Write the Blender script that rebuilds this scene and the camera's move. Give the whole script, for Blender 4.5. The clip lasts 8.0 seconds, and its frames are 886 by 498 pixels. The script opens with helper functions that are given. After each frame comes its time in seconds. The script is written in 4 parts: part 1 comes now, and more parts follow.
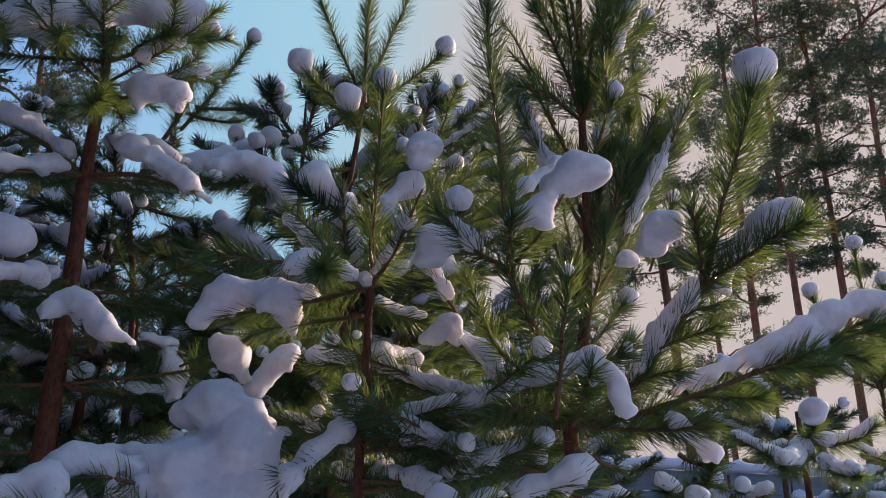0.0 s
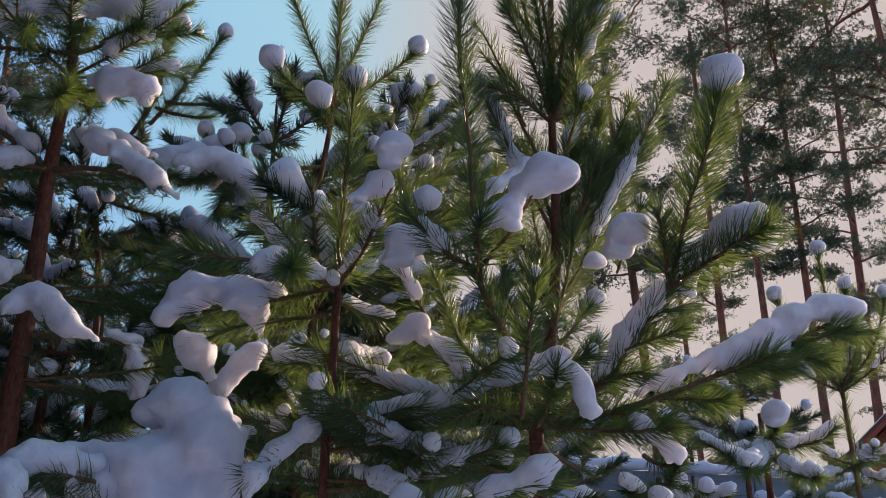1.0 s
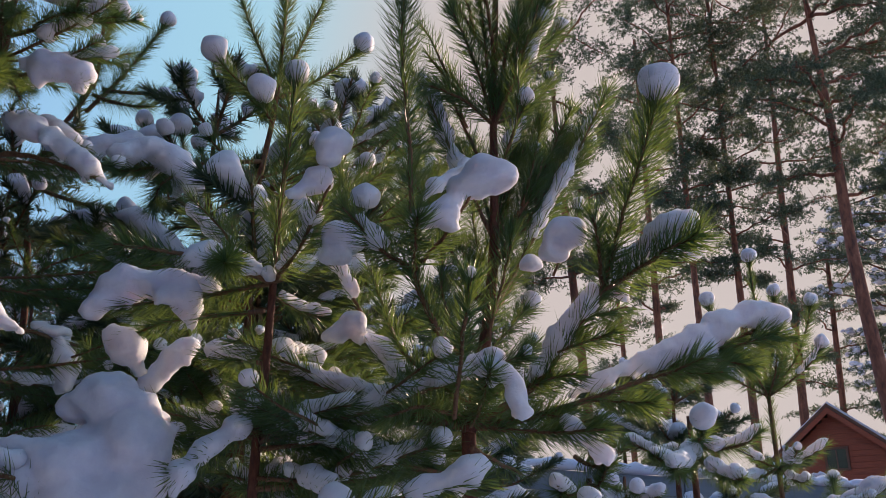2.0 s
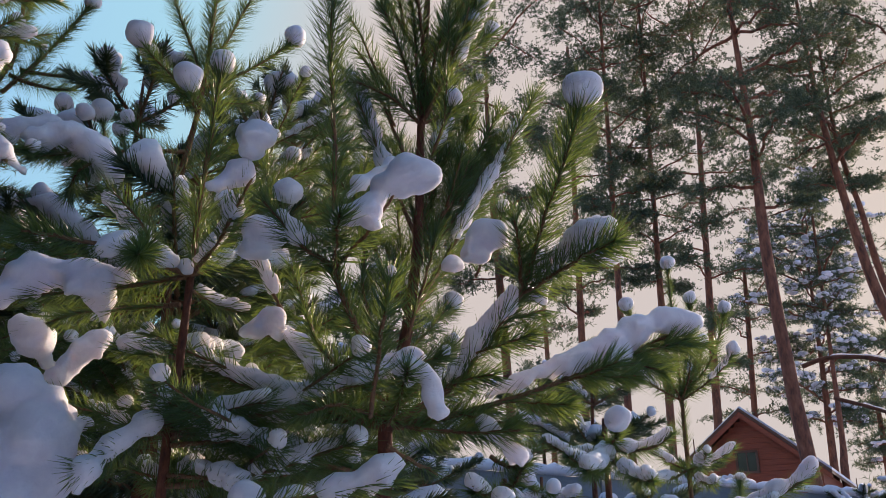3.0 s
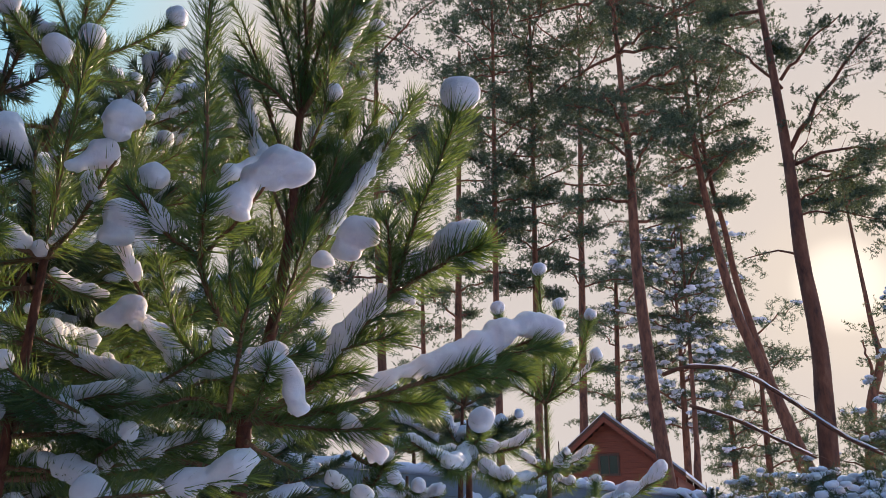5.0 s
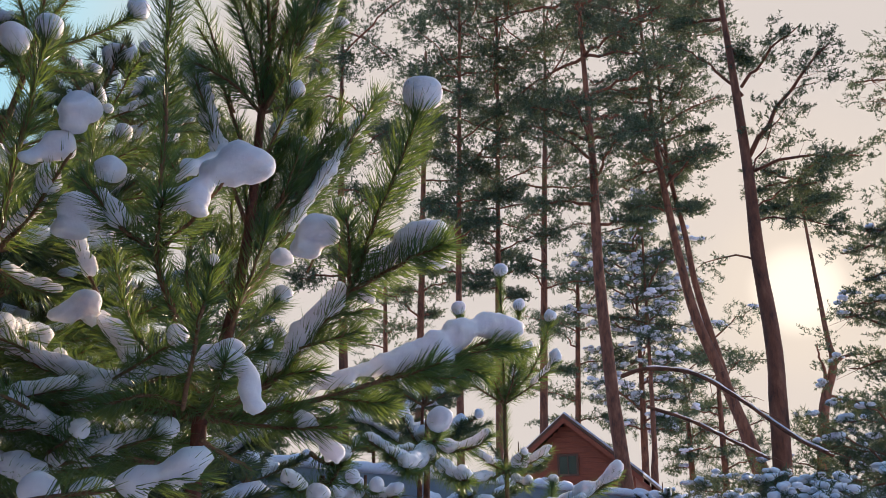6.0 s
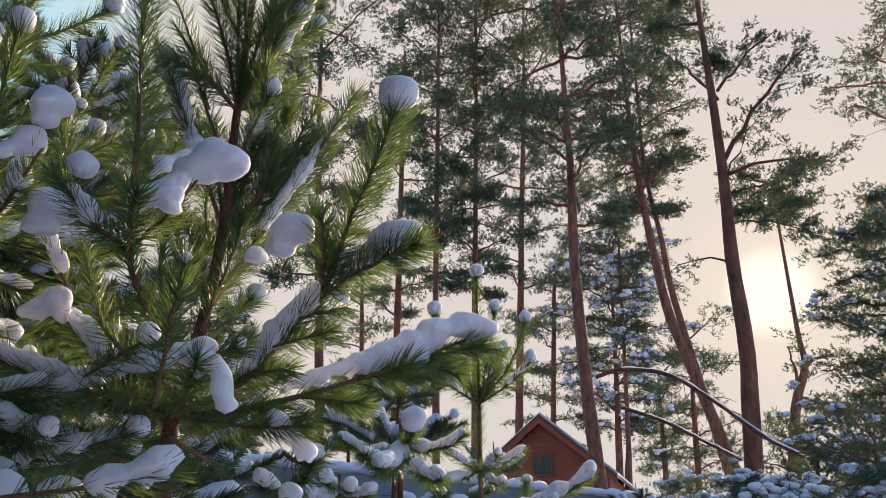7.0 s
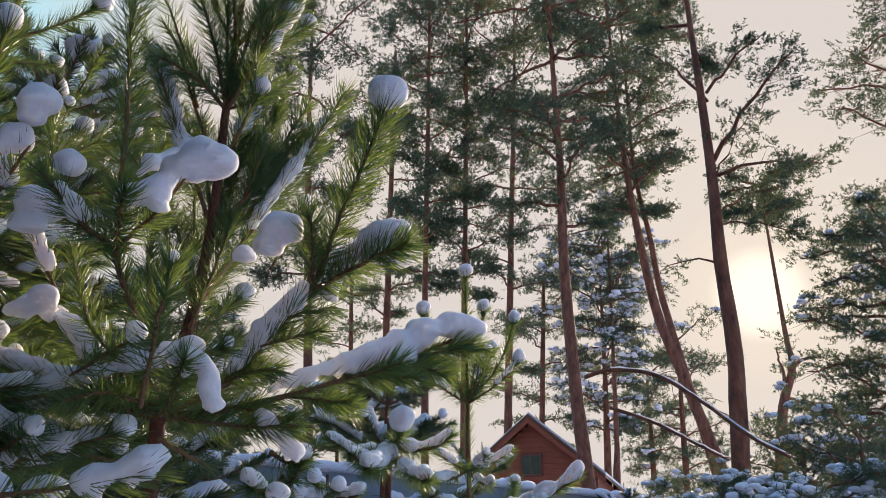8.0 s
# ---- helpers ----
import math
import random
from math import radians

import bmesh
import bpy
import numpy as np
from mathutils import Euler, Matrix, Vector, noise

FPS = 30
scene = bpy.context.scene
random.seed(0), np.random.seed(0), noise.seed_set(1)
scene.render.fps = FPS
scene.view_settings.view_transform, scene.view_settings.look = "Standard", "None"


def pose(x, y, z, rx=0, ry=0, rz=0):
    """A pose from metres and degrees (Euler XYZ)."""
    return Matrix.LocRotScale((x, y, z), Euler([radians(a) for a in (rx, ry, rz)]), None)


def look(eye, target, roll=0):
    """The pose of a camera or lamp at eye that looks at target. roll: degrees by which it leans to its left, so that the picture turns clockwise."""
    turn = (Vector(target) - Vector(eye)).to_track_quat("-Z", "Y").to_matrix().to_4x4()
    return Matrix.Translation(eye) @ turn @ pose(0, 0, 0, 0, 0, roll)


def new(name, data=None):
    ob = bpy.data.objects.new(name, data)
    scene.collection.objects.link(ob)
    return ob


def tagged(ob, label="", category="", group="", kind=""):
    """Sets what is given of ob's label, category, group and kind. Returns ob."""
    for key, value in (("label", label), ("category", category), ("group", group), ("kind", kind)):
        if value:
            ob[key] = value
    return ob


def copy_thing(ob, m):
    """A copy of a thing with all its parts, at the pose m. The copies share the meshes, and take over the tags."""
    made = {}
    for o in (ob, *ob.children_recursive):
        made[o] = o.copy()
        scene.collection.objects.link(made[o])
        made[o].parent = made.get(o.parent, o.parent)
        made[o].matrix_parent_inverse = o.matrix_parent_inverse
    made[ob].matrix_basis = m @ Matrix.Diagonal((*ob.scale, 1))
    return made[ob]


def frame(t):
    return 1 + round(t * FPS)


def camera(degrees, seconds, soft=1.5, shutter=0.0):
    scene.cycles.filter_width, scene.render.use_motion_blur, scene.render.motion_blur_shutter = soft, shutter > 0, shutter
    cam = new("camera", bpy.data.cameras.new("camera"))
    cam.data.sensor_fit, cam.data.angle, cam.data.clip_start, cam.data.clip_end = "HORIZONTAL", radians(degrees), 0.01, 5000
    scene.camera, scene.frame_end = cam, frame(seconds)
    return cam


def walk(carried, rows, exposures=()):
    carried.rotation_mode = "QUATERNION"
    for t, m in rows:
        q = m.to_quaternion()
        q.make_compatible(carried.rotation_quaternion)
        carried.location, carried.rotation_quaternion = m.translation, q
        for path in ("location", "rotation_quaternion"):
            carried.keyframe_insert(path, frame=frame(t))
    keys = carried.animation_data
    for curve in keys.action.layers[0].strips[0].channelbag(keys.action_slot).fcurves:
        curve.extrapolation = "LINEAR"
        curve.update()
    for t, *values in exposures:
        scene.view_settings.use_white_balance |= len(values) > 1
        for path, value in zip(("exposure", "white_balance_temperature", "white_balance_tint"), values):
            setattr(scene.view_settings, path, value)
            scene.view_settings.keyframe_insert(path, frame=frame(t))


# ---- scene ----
cam = camera(55.44, 8.0, soft=0.8)
EYE = 1.5
ROWS = [
    (0.0, 0.0000, 0.0000, 0.0000, -0.000, 21.112, -0.158),
    (0.5, 0.0025, 0.0000, 0.0003, -0.775, 21.100, -0.157),
    (1.0, 0.0067, 0.0000, 0.0007, -2.083, 21.082, -0.155),
    (1.5, 0.0126, -0.0001, 0.0012, -3.903, 21.059, -0.154),
    (3.0, 0.0355, -0.0028, 0.0017, -11.320, 20.994, -0.145),
    (3.5, 0.0427, -0.0048, 0.0013, -13.763, 20.979, -0.137),
    (4.0, 0.0496, -0.0074, 0.0008, -16.162, 20.966, -0.124),
    (4.5, 0.0550, -0.0101, 0.0002, -18.091, 20.955, -0.110),
    (5.0, 0.0597, -0.0129, -0.0005, -19.813, 20.944, -0.094),
    (6.5, 0.0691, -0.0203, -0.0021, -23.365, 20.919, -0.048),
    (7.0, 0.0709, -0.0220, -0.0024, -24.067, 20.913, -0.037),
    (7.5, 0.0720, -0.0231, -0.0027, -24.497, 20.910, -0.029),
    (8.0, 0.0728, -0.0239, -0.0028, -24.806, 20.907, -0.024),
]
walk(cam, [(t, pose(x, y, EYE + z, 90 + pitch, roll, yaw)) for t, x, y, z, yaw, pitch, roll in ROWS],
     exposures=[(0.0, 0.13, 6500, 23), (4.0, 0.35, 6500, 19), (8.0, 0.49, 6500, 15)])

# ---- world, sun ----
SUN_EL, SUN_AZ = 16.71, 46.33
SUN_DIR = Vector((math.sin(radians(SUN_AZ)) * math.cos(radians(SUN_EL)),
                  math.cos(radians(SUN_AZ)) * math.cos(radians(SUN_EL)), math.sin(radians(SUN_EL))))
world = bpy.data.worlds.new("winter_sky")
scene.world = world
world.use_nodes = True
wn, wl = world.node_tree.nodes, world.node_tree.links
wn.clear()
w_out = wn.new("ShaderNodeOutputWorld")
w_bg = wn.new("ShaderNodeBackground")
w_sky = wn.new("ShaderNodeTexSky")
w_sky.sky_type = "NISHITA"
w_sky.sun_disc = False
w_sky.sun_elevation, w_sky.sun_rotation = radians(SUN_EL), radians(SUN_AZ)
w_sky.air_density, w_sky.dust_density, w_sky.ozone_density = 1.0, 0.1, 1.2
w_bg.inputs["Strength"].default_value = 0.15
wl.new(w_sky.outputs[0], w_bg.inputs["Color"])
# pale winter haze round the low sun, and the sun's aureole in it
w_co = wn.new("ShaderNodeTexCoord")
w_dot = wn.new("ShaderNodeVectorMath")
w_dot.operation = "DOT_PRODUCT"
w_dot.inputs[1].default_value = SUN_DIR
wl.new(w_co.outputs["Generated"], w_dot.inputs[0])


def sky_layer(below, near, far, most, colour, strength):
    fall = wn.new("ShaderNodeMapRange")
    fall.interpolation_type = "SMOOTHERSTEP"
    for key, value in (("From Min", math.cos(radians(far))), ("From Max", math.cos(radians(near))), ("To Max", most)):
        fall.inputs[key].default_value = value
    wl.new(w_dot.outputs["Value"], fall.inputs["Value"])
    bg = wn.new("ShaderNodeBackground")
    bg.inputs["Color"].default_value, bg.inputs["Strength"].default_value = (*colour, 1), strength
    mix = wn.new("ShaderNodeMixShader")
    wl.new(fall.outputs["Result"], mix.inputs[0])
    wl.new(below, mix.inputs[1])
    wl.new(bg.outputs[0], mix.inputs[2])
    return mix.outputs[0]


w_all = sky_layer(w_bg.outputs[0], 75, 150, 0.9, (0.19, 0.44, 1.0), 0.76)
w_all = sky_layer(w_all, 40, 92, 0.88, (0.52, 0.95, 1.0), 0.66)
w_all = sky_layer(w_all, 36, 55, 0.95, (1.0, 0.9, 0.8), 0.54)
w_all = sky_layer(w_all, 2.0, 16, 0.5, (1.0, 0.88, 0.72), 0.64)
w_all = sky_layer(w_all, 0.3, 7.0, 0.7, (1.0, 0.88, 0.7), 0.66)
w_all = sky_layer(w_all, 0.0, 3.5, 1.0, (1.0, 0.9, 0.72), 0.92)
wl.new(w_all, w_out.inputs["Surface"])

sun = new("sun", bpy.data.lights.new("sun", "SUN"))
sun.data.energy, sun.data.angle, sun.data.color = 5.0, radians(0.5), (1.0, 0.8, 0.58)
sun.matrix_world = look((0, 0, 30), Vector((0, 0, 30)) - SUN_DIR)


# ---- materials ----
def material(name):
    m = bpy.data.materials.new(name)
    m.use_nodes = True
    n, l = m.node_tree.nodes, m.node_tree.links
    return m, n, l, n["Principled BSDF"]


def ramp(n, stops):
    r = n.new("ShaderNodeValToRGB")
    while len(r.color_ramp.elements) < len(stops):
        r.color_ramp.elements.new(0.5)
    for e, (p, c) in zip(r.color_ramp.elements, stops):
        e.position, e.color = p, (*c, 1)
    return r


def tex(n, l, scale, detail=4.0, rough=0.6, stretch=None):
    co = n.new("ShaderNodeTexCoord")
    t = n.new("ShaderNodeTexNoise")
    t.inputs["Scale"].default_value, t.inputs["Detail"].default_value, t.inputs["Roughness"].default_value = scale, detail, rough
    if stretch:
        mp = n.new("ShaderNodeMapping")
        mp.inputs["Scale"].default_value = stretch
        l.new(co.outputs["Object"], mp.inputs["Vector"])
        l.new(mp.outputs[0], t.inputs["Vector"])
    else:
        l.new(co.outputs["Object"], t.inputs["Vector"])
    return t


def bump(n, l, height, b, strength, distance):
    bp = n.new("ShaderNodeBump")
    bp.inputs["Strength"].default_value, bp.inputs["Distance"].default_value = strength, distance
    l.new(height, bp.inputs["Height"])
    l.new(bp.outputs[0], b.inputs["Normal"])


def needle_material(name, dark, mid, light, through_green, share=0.35):
    m, n, l, b = material(name)
    geo = n.new("ShaderNodeNewGeometry")
    r = ramp(n, [(0.0, dark), (0.55, mid), (1.0, light)])
    l.new(geo.outputs["Random Per Island"], r.inputs[0])
    l.new(r.outputs[0], b.inputs["Base Color"])
    b.inputs["Roughness"].default_value, b.inputs["Specular IOR Level"].default_value = 0.42, 0.32
    tr = n.new("ShaderNodeBsdfTranslucent")
    tr.inputs["Color"].default_value = (*through_green, 1)
    mix = n.new("ShaderNodeMixShader")
    mix.inputs[0].default_value = share
    l.new(b.outputs[0], mix.inputs[1])
    l.new(tr.outputs[0], mix.inputs[2])
    l.new(mix.outputs[0], n["Material Output"].inputs["Surface"])
    return m


NEEDLE = needle_material("pine_needle", (0.008, 0.034, 0.028), (0.017, 0.06, 0.04), (0.042, 0.092, 0.042), (0.5, 0.68, 0.12), 0.18)
FAR_NEEDLE = needle_material("pine_needle_mature", (0.018, 0.045, 0.04), (0.03, 0.068, 0.055), (0.06, 0.085, 0.048), (0.31, 0.36, 0.12), 0.16)


def bark_material(name, a, b_, c, scale, relief):
    m, n, l, b = material(name)
    t = tex(n, l, scale, 6, 0.65, (1, 1, 0.35))
    r = ramp(n, [(0.3, a), (0.52, b_), (0.75, c)])
    l.new(t.outputs["Fac"], r.inputs[0])
    l.new(r.outputs[0], b.inputs["Base Color"])
    b.inputs["Roughness"].default_value = 0.85
    bump(n, l, t.outputs["Fac"], b, 0.9, relief)
    return m


YOUNG_BARK = bark_material("young_bark", (0.045, 0.014, 0.009), (0.13, 0.04, 0.022), (0.2, 0.085, 0.05), 90, 0.003)
TWIG = bark_material("twig_bark", (0.07, 0.035, 0.02), (0.17, 0.085, 0.045), (0.26, 0.16, 0.09), 160, 0.001)
TALL_BARK = bark_material("mature_bark", (0.055, 0.022, 0.015), (0.19, 0.068, 0.038), (0.3, 0.13, 0.075), 9, 0.02)


def snow_material():
    m, n, l, b = material("snow")
    t = tex(n, l, 260, 3, 0.7)
    t2 = tex(n, l, 38, 4, 0.6)
    r = ramp(n, [(0.3, (0.68, 0.675, 0.775)), (0.7, (0.765, 0.76, 0.84))])
    l.new(t2.outputs["Fac"], r.inputs[0])
    l.new(r.outputs[0], b.inputs["Base Color"])
    b.inputs["Roughness"].default_value = 0.7
    b.inputs["Subsurface Weight"].default_value = 0.9
    b.inputs["Subsurface Radius"].default_value = (0.9, 0.8, 0.75)
    b.inputs["Subsurface Scale"].default_value = 0.055
    add = n.new("ShaderNodeMath")
    add.operation = "MULTIPLY_ADD"
    add.inputs[1].default_value = 0.25
    l.new(t.outputs["Fac"], add.inputs[0])
    l.new(t2.outputs["Fac"], add.inputs[2])
    bump(n, l, add.outputs[0], b, 0.5, 0.008)
    return m


SNOW = snow_material()


def plain_material(name, a, c, scale, rough=0.7, relief=0.0, stretch=None, metal=0.0):
    m, n, l, b = material(name)
    t = tex(n, l, scale, 5, 0.6, stretch)
    r = ramp(n, [(0.3, a), (0.7, c)])
    l.new(t.outputs["Fac"], r.inputs[0])
    l.new(r.outputs[0], b.inputs["Base Color"])
    b.inputs["Roughness"].default_value, b.inputs["Metallic"].default_value = rough, metal
    if relief:
        bump(n, l, t.outputs["Fac"], b, 0.6, relief)
    return m


RED_WOOD = plain_material("red_brown_timber", (0.17, 0.034, 0.016), (0.26, 0.058, 0.025), 5, 0.6, 0.004, (0.4, 0.4, 6))
DARK_WOOD = plain_material("dark_timber", (0.07, 0.03, 0.02), (0.12, 0.05, 0.03), 6, 0.6, 0.003, (0.5, 0.5, 5))
FENCE = plain_material("blue_grey_painted_board", (0.15, 0.18, 0.22), (0.21, 0.24, 0.28), 6, 0.6, 0.002, (0.3, 1, 6))
GLASS = plain_material("dark_window_glass", (0.02, 0.03, 0.02), (0.035, 0.045, 0.03), 2, 0.25)


# ---- helpers for meshes ----
def solid(name, verts, tris, mat, parent=None, label="", smooth=True):
    """One mesh object from arrays of vertices and triangles."""
    verts, tris = np.asarray(verts, np.float32), np.asarray(tris, np.int32)
    me = bpy.data.meshes.new(name)
    me.vertices.add(len(verts))
    me.vertices.foreach_set("co", verts.ravel())
    me.loops.add(tris.size)
    me.loops.foreach_set("vertex_index", tris.ravel())
    me.polygons.add(len(tris))
    me.polygons.foreach_set("loop_start", np.arange(0, tris.size, 3, dtype=np.int32))
    me.polygons.foreach_set("use_smooth", np.full(len(tris), smooth))
    me.update(calc_edges=True)
    me.materials.append(mat)
    ob = new(name, me)
    if parent:
        ob.parent = parent
    if label:
        ob["label"] = label
    return ob


def part(name, bm, mat, parent, label=""):
    me = bpy.data.meshes.new(name)
    bm.to_mesh(me)
    bm.free()
    me.materials.append(mat)
    ob = new(name, me)
    if parent:
        ob.parent = parent
    if label:
        ob["label"] = label
    return ob


def curve(points, n):
    """A smooth line of n points through the given ones."""
    p = np.array(points, float)
    k = len(p)
    if k == 2:
        return p[0] + (p[1] - p[0]) * np.linspace(0, 1, n)[:, None]
    q = np.vstack([2 * p[0] - p[1], p, 2 * p[-1] - p[-2]])
    out = []
    for s in np.linspace(0, k - 1 - 1e-6, n):
        i, f = int(s), s - int(s)
        a, b, c, d = q[i], q[i + 1], q[i + 2], q[i + 3]
        out.append(0.5 * (2 * b + (c - a) * f + (2 * a - 5 * b + 4 * c - d) * f * f + (3 * b - a - 3 * c + d) * f ** 3))
    return np.array(out)


def bowed(a, b, sag, n=9):
    """A line from a to b that hangs by sag in the middle."""
    a, b = np.array(a, float), np.array(b, float)
    s = np.linspace(0, 1, n)[:, None]
    p = a + (b - a) * s
    p[:, 2] -= (4 * sag * s * (1 - s))[:, 0]
    return p


def frames(p):
    """Tangents and two normals along a line."""
    t = np.gradient(p, axis=0)
    t /= np.linalg.norm(t, axis=1)[:, None] + 1e-9
    ref = np.where(np.abs(t[:, 2:3]) > 0.9, np.array([[1.0, 0, 0]]), np.array([[0, 0, 1.0]]))
    u = np.cross(t, ref)
    u /= np.linalg.norm(u, axis=1)[:, None] + 1e-9
    return t, u, np.cross(u, t)


def tube(p, radii, sides, rng=None, rough=0.0):
    """Vertices and triangles of a closed tube along p."""
    t, u, v = frames(p)
    n = len(p)
    a = np.linspace(0, 2 * np.pi, sides, endpoint=False)
    r = np.repeat(np.asarray(radii, float)[:, None], sides, 1)
    if rng is not None and rough:
        r = r * (1 + rough * rng.standard_normal(r.shape))
    ring = p[:, None] + r[..., None] * (np.cos(a)[None, :, None] * u[:, None] + np.sin(a)[None, :, None] * v[:, None])
    verts = np.vstack([ring.reshape(-1, 3), p[:1], p[-1:]])
    i, j = np.meshgrid(np.arange(n - 1), np.arange(sides), indexing="ij")
    k = (j + 1) % sides
    q0, q1, q2, q3 = i * sides + j, i * sides + k, (i + 1) * sides + k, (i + 1) * sides + j
    tris = np.concatenate([np.stack([q0, q1, q2], -1).reshape(-1, 3), np.stack([q0, q2, q3], -1).reshape(-1, 3)])
    j = np.arange(sides)
    k = (j + 1) % sides
    e = (n - 1) * sides
    tris = np.concatenate([tris, np.stack([k, j, np.full(sides, n * sides)], -1), np.stack([e + j, e + k, np.full(sides, n * sides + 1)], -1)])
    return verts, tris


def needle_mesh(p, count, length, width, rng, start=0.0, spread=(62, 26), bent=True, lift=0.12):
    """Needles round a shoot along p: slim blades, bent forward where bent is set."""
    n = len(p)
    t, u, v = frames(p)
    s = start + (1 - start) * rng.random(count) ** 0.85
    x = s * (n - 1)
    i = np.minimum(x.astype(int), n - 2)
    f = (x - i)[:, None]
    pos, tan = p[i] * (1 - f) + p[i + 1] * f, t[i]
    phi = rng.random(count) * 2 * np.pi
    side = np.cos(phi)[:, None] * u[i] + np.sin(phi)[:, None] * v[i]
    ang = np.radians(spread[0] + (spread[1] - spread[0]) * s ** 2 + rng.normal(0, 6, count))
    d = np.cos(ang)[:, None] * tan + np.sin(ang)[:, None] * side
    d[:, 2] += lift * 0.5
    d /= np.linalg.norm(d, axis=1)[:, None]
    L = (length * rng.uniform(0.8, 1.08, count) * (1 - 0.25 * (s > 0.93)))[:, None]
    e1 = np.cross(d, rng.standard_normal((count, 3)))
    e1 /= np.linalg.norm(e1, axis=1)[:, None] + 1e-9
    w = width * 0.5
    if bent:
        d2 = d + 0.26 * tan + rng.normal(0, 0.05, (count, 3))
        d2 /= np.linalg.norm(d2, axis=1)[:, None]
        mid = pos + d * L * 0.5
        verts = np.stack([pos - w * e1, pos + w * e1, mid - w * e1, mid + w * e1, mid + d2 * L * 0.5], 1).reshape(-1, 3)
        b = (np.arange(count) * 5)[:, None, None]
        base = np.array([[0, 1, 3], [0, 3, 2], [2, 3, 4]])
    else:
        verts = np.stack([pos - w * e1, pos + w * e1, pos + d * L], 1).reshape(-1, 3)
        b = (np.arange(count) * 3)[:, None, None]
        base = np.array([[0, 1, 2]])
    return verts, (b + base).reshape(-1, 3)


def joined(meshes):
    vs, fs, o = [], [], 0
    for v, f in meshes:
        vs.append(v)
        fs.append(f + o)
        o += len(v)
    return np.vstack(vs), np.vstack(fs)


def lumpy(verts, size, amount, seed):
    """Pushes vertices about by smooth noise."""
    out = np.array(verts, float)
    off = Vector((seed * 3.7 % 91, seed * 1.3 % 57, seed * 2.1 % 73))
    for i, c in enumerate(out):
        q = Vector(c) / size + off
        out[i] += amount * np.array(noise.noise_vector(q))
    return out


def snow_log(p, radius, seed, rings=18, sides=12, up=0.75):
    """A ridge of snow lying along the line p, rounded at both ends, flat below, uneven on top."""
    p = np.array(p, float)
    span = np.linalg.norm(np.diff(p, axis=0), axis=1).sum()
    rings = int(np.clip(span / radius * 2.2, 5, rings))
    p = curve(p, rings + 2)
    s = np.linspace(-1, 1, rings + 2)
    prof = np.sqrt(np.clip(1 - np.abs(s) ** max(2.0, 2.4 * span / radius / 3), 0.0, 1))
    wav = np.array([noise.noise(Vector((k * span / radius / (rings + 1) * 0.8, seed * 1.7, 0.3))) for k in range(rings + 2)])
    r = radius * (prof * (1 + 0.5 * wav) + 0.02)
    t = np.gradient(p, axis=0)
    t /= np.linalg.norm(t, axis=1)[:, None] + 1e-9
    side = np.cross(t, np.array([0.0, 0, 1.0]))
    m = np.linalg.norm(side, axis=1)[:, None]
    side = np.where(m < 0.15, np.array([[1.0, 0, 0]]), side / (m + 1e-9))
    top = np.cross(side, t)
    a = np.linspace(0, 2 * np.pi, sides, endpoint=False)
    h = np.where(np.sin(a) < 0, 0.6, 1.1)
    c = p + top * (r * up)[:, None]
    ring = c[:, None] + r[:, None, None] * (np.cos(a)[None, :, None] * side[:, None] + (h * np.sin(a))[None, :, None] * top[:, None])
    verts = np.vstack([ring.reshape(-1, 3), c[:1], c[-1:]])
    n = rings + 2
    _, tris = tube(p, np.ones(n), sides)
    return lumpy(verts, radius * 1.6, radius * 0.22, seed), tris


def snow_heap(p, radius, seed, up=0.0, taper=1.0):
    """Snow piled along the line p: overlapping uneven lumps, to be melted together by melt()."""
    rng = np.random.default_rng(seed)
    p = np.array(p, float)
    span = np.linalg.norm(np.diff(p, axis=0), axis=1).sum()
    n = max(2, int(span / (0.42 * radius)) + 1)
    q = curve(p, n)
    sets = []
    wave = rng.random() * 50
    for k in range(n):
        end = min(k, n - 1 - k) / max(1, n - 1)
        r = radius * (0.93 + 0.6 * noise.noise(Vector((k * 0.42, wave, 0.5)))) * (0.85 if end == 0 else 1.0)
        r *= taper + (1 - taper) * min(1, 1.6 * k / max(1, n - 1))
        v, f = ico(2)
        c = q[k] + rng.normal(0, 0.07, 3) * radius + np.array([0, 0, up * radius])
        sets.append((v * r * np.array([1, 1, rng.uniform(0.8, 0.95)]) + c, f))
        o = rng.standard_normal(3) * np.array([1, 1, 0.7])
        sets.append((v * r * rng.uniform(0.4, 0.68) + c + o / np.linalg.norm(o) * r * 0.66, f))
        if rng.random() < 0.28 and up == 0.0:
            side = rng.normal(0, 0.5, 3) * np.array([1, 1, 0])
            for j in range(1, 4):
                sets.append((v * r * (0.72 - 0.1 * j) + c + (side * 0.5 - np.array([0, 0, 0.42])) * r * j, f))
    return joined(sets)


DRIFT = bpy.data.textures.new("drift", "CLOUDS")
DRIFT.noise_scale, DRIFT.noise_depth = 0.045, 2


def melt(ob, radius, fine=0.006):
    """Joins the lumps of a heap of snow into one soft skin."""
    m = ob.modifiers.new("melt", "REMESH")
    m.mode, m.voxel_size, m.use_smooth_shade = "VOXEL", max(fine, radius / 3.8), True
    m = ob.modifiers.new("soften", "SMOOTH")
    m.iterations, m.factor = 5, 0.5
    m = ob.modifiers.new("uneven", "DISPLACE")
    m.texture, m.texture_coords, m.strength, m.mid_level = DRIFT, "LOCAL", min(0.03, radius * 0.55), 0.5
    return ob


ICO = {}


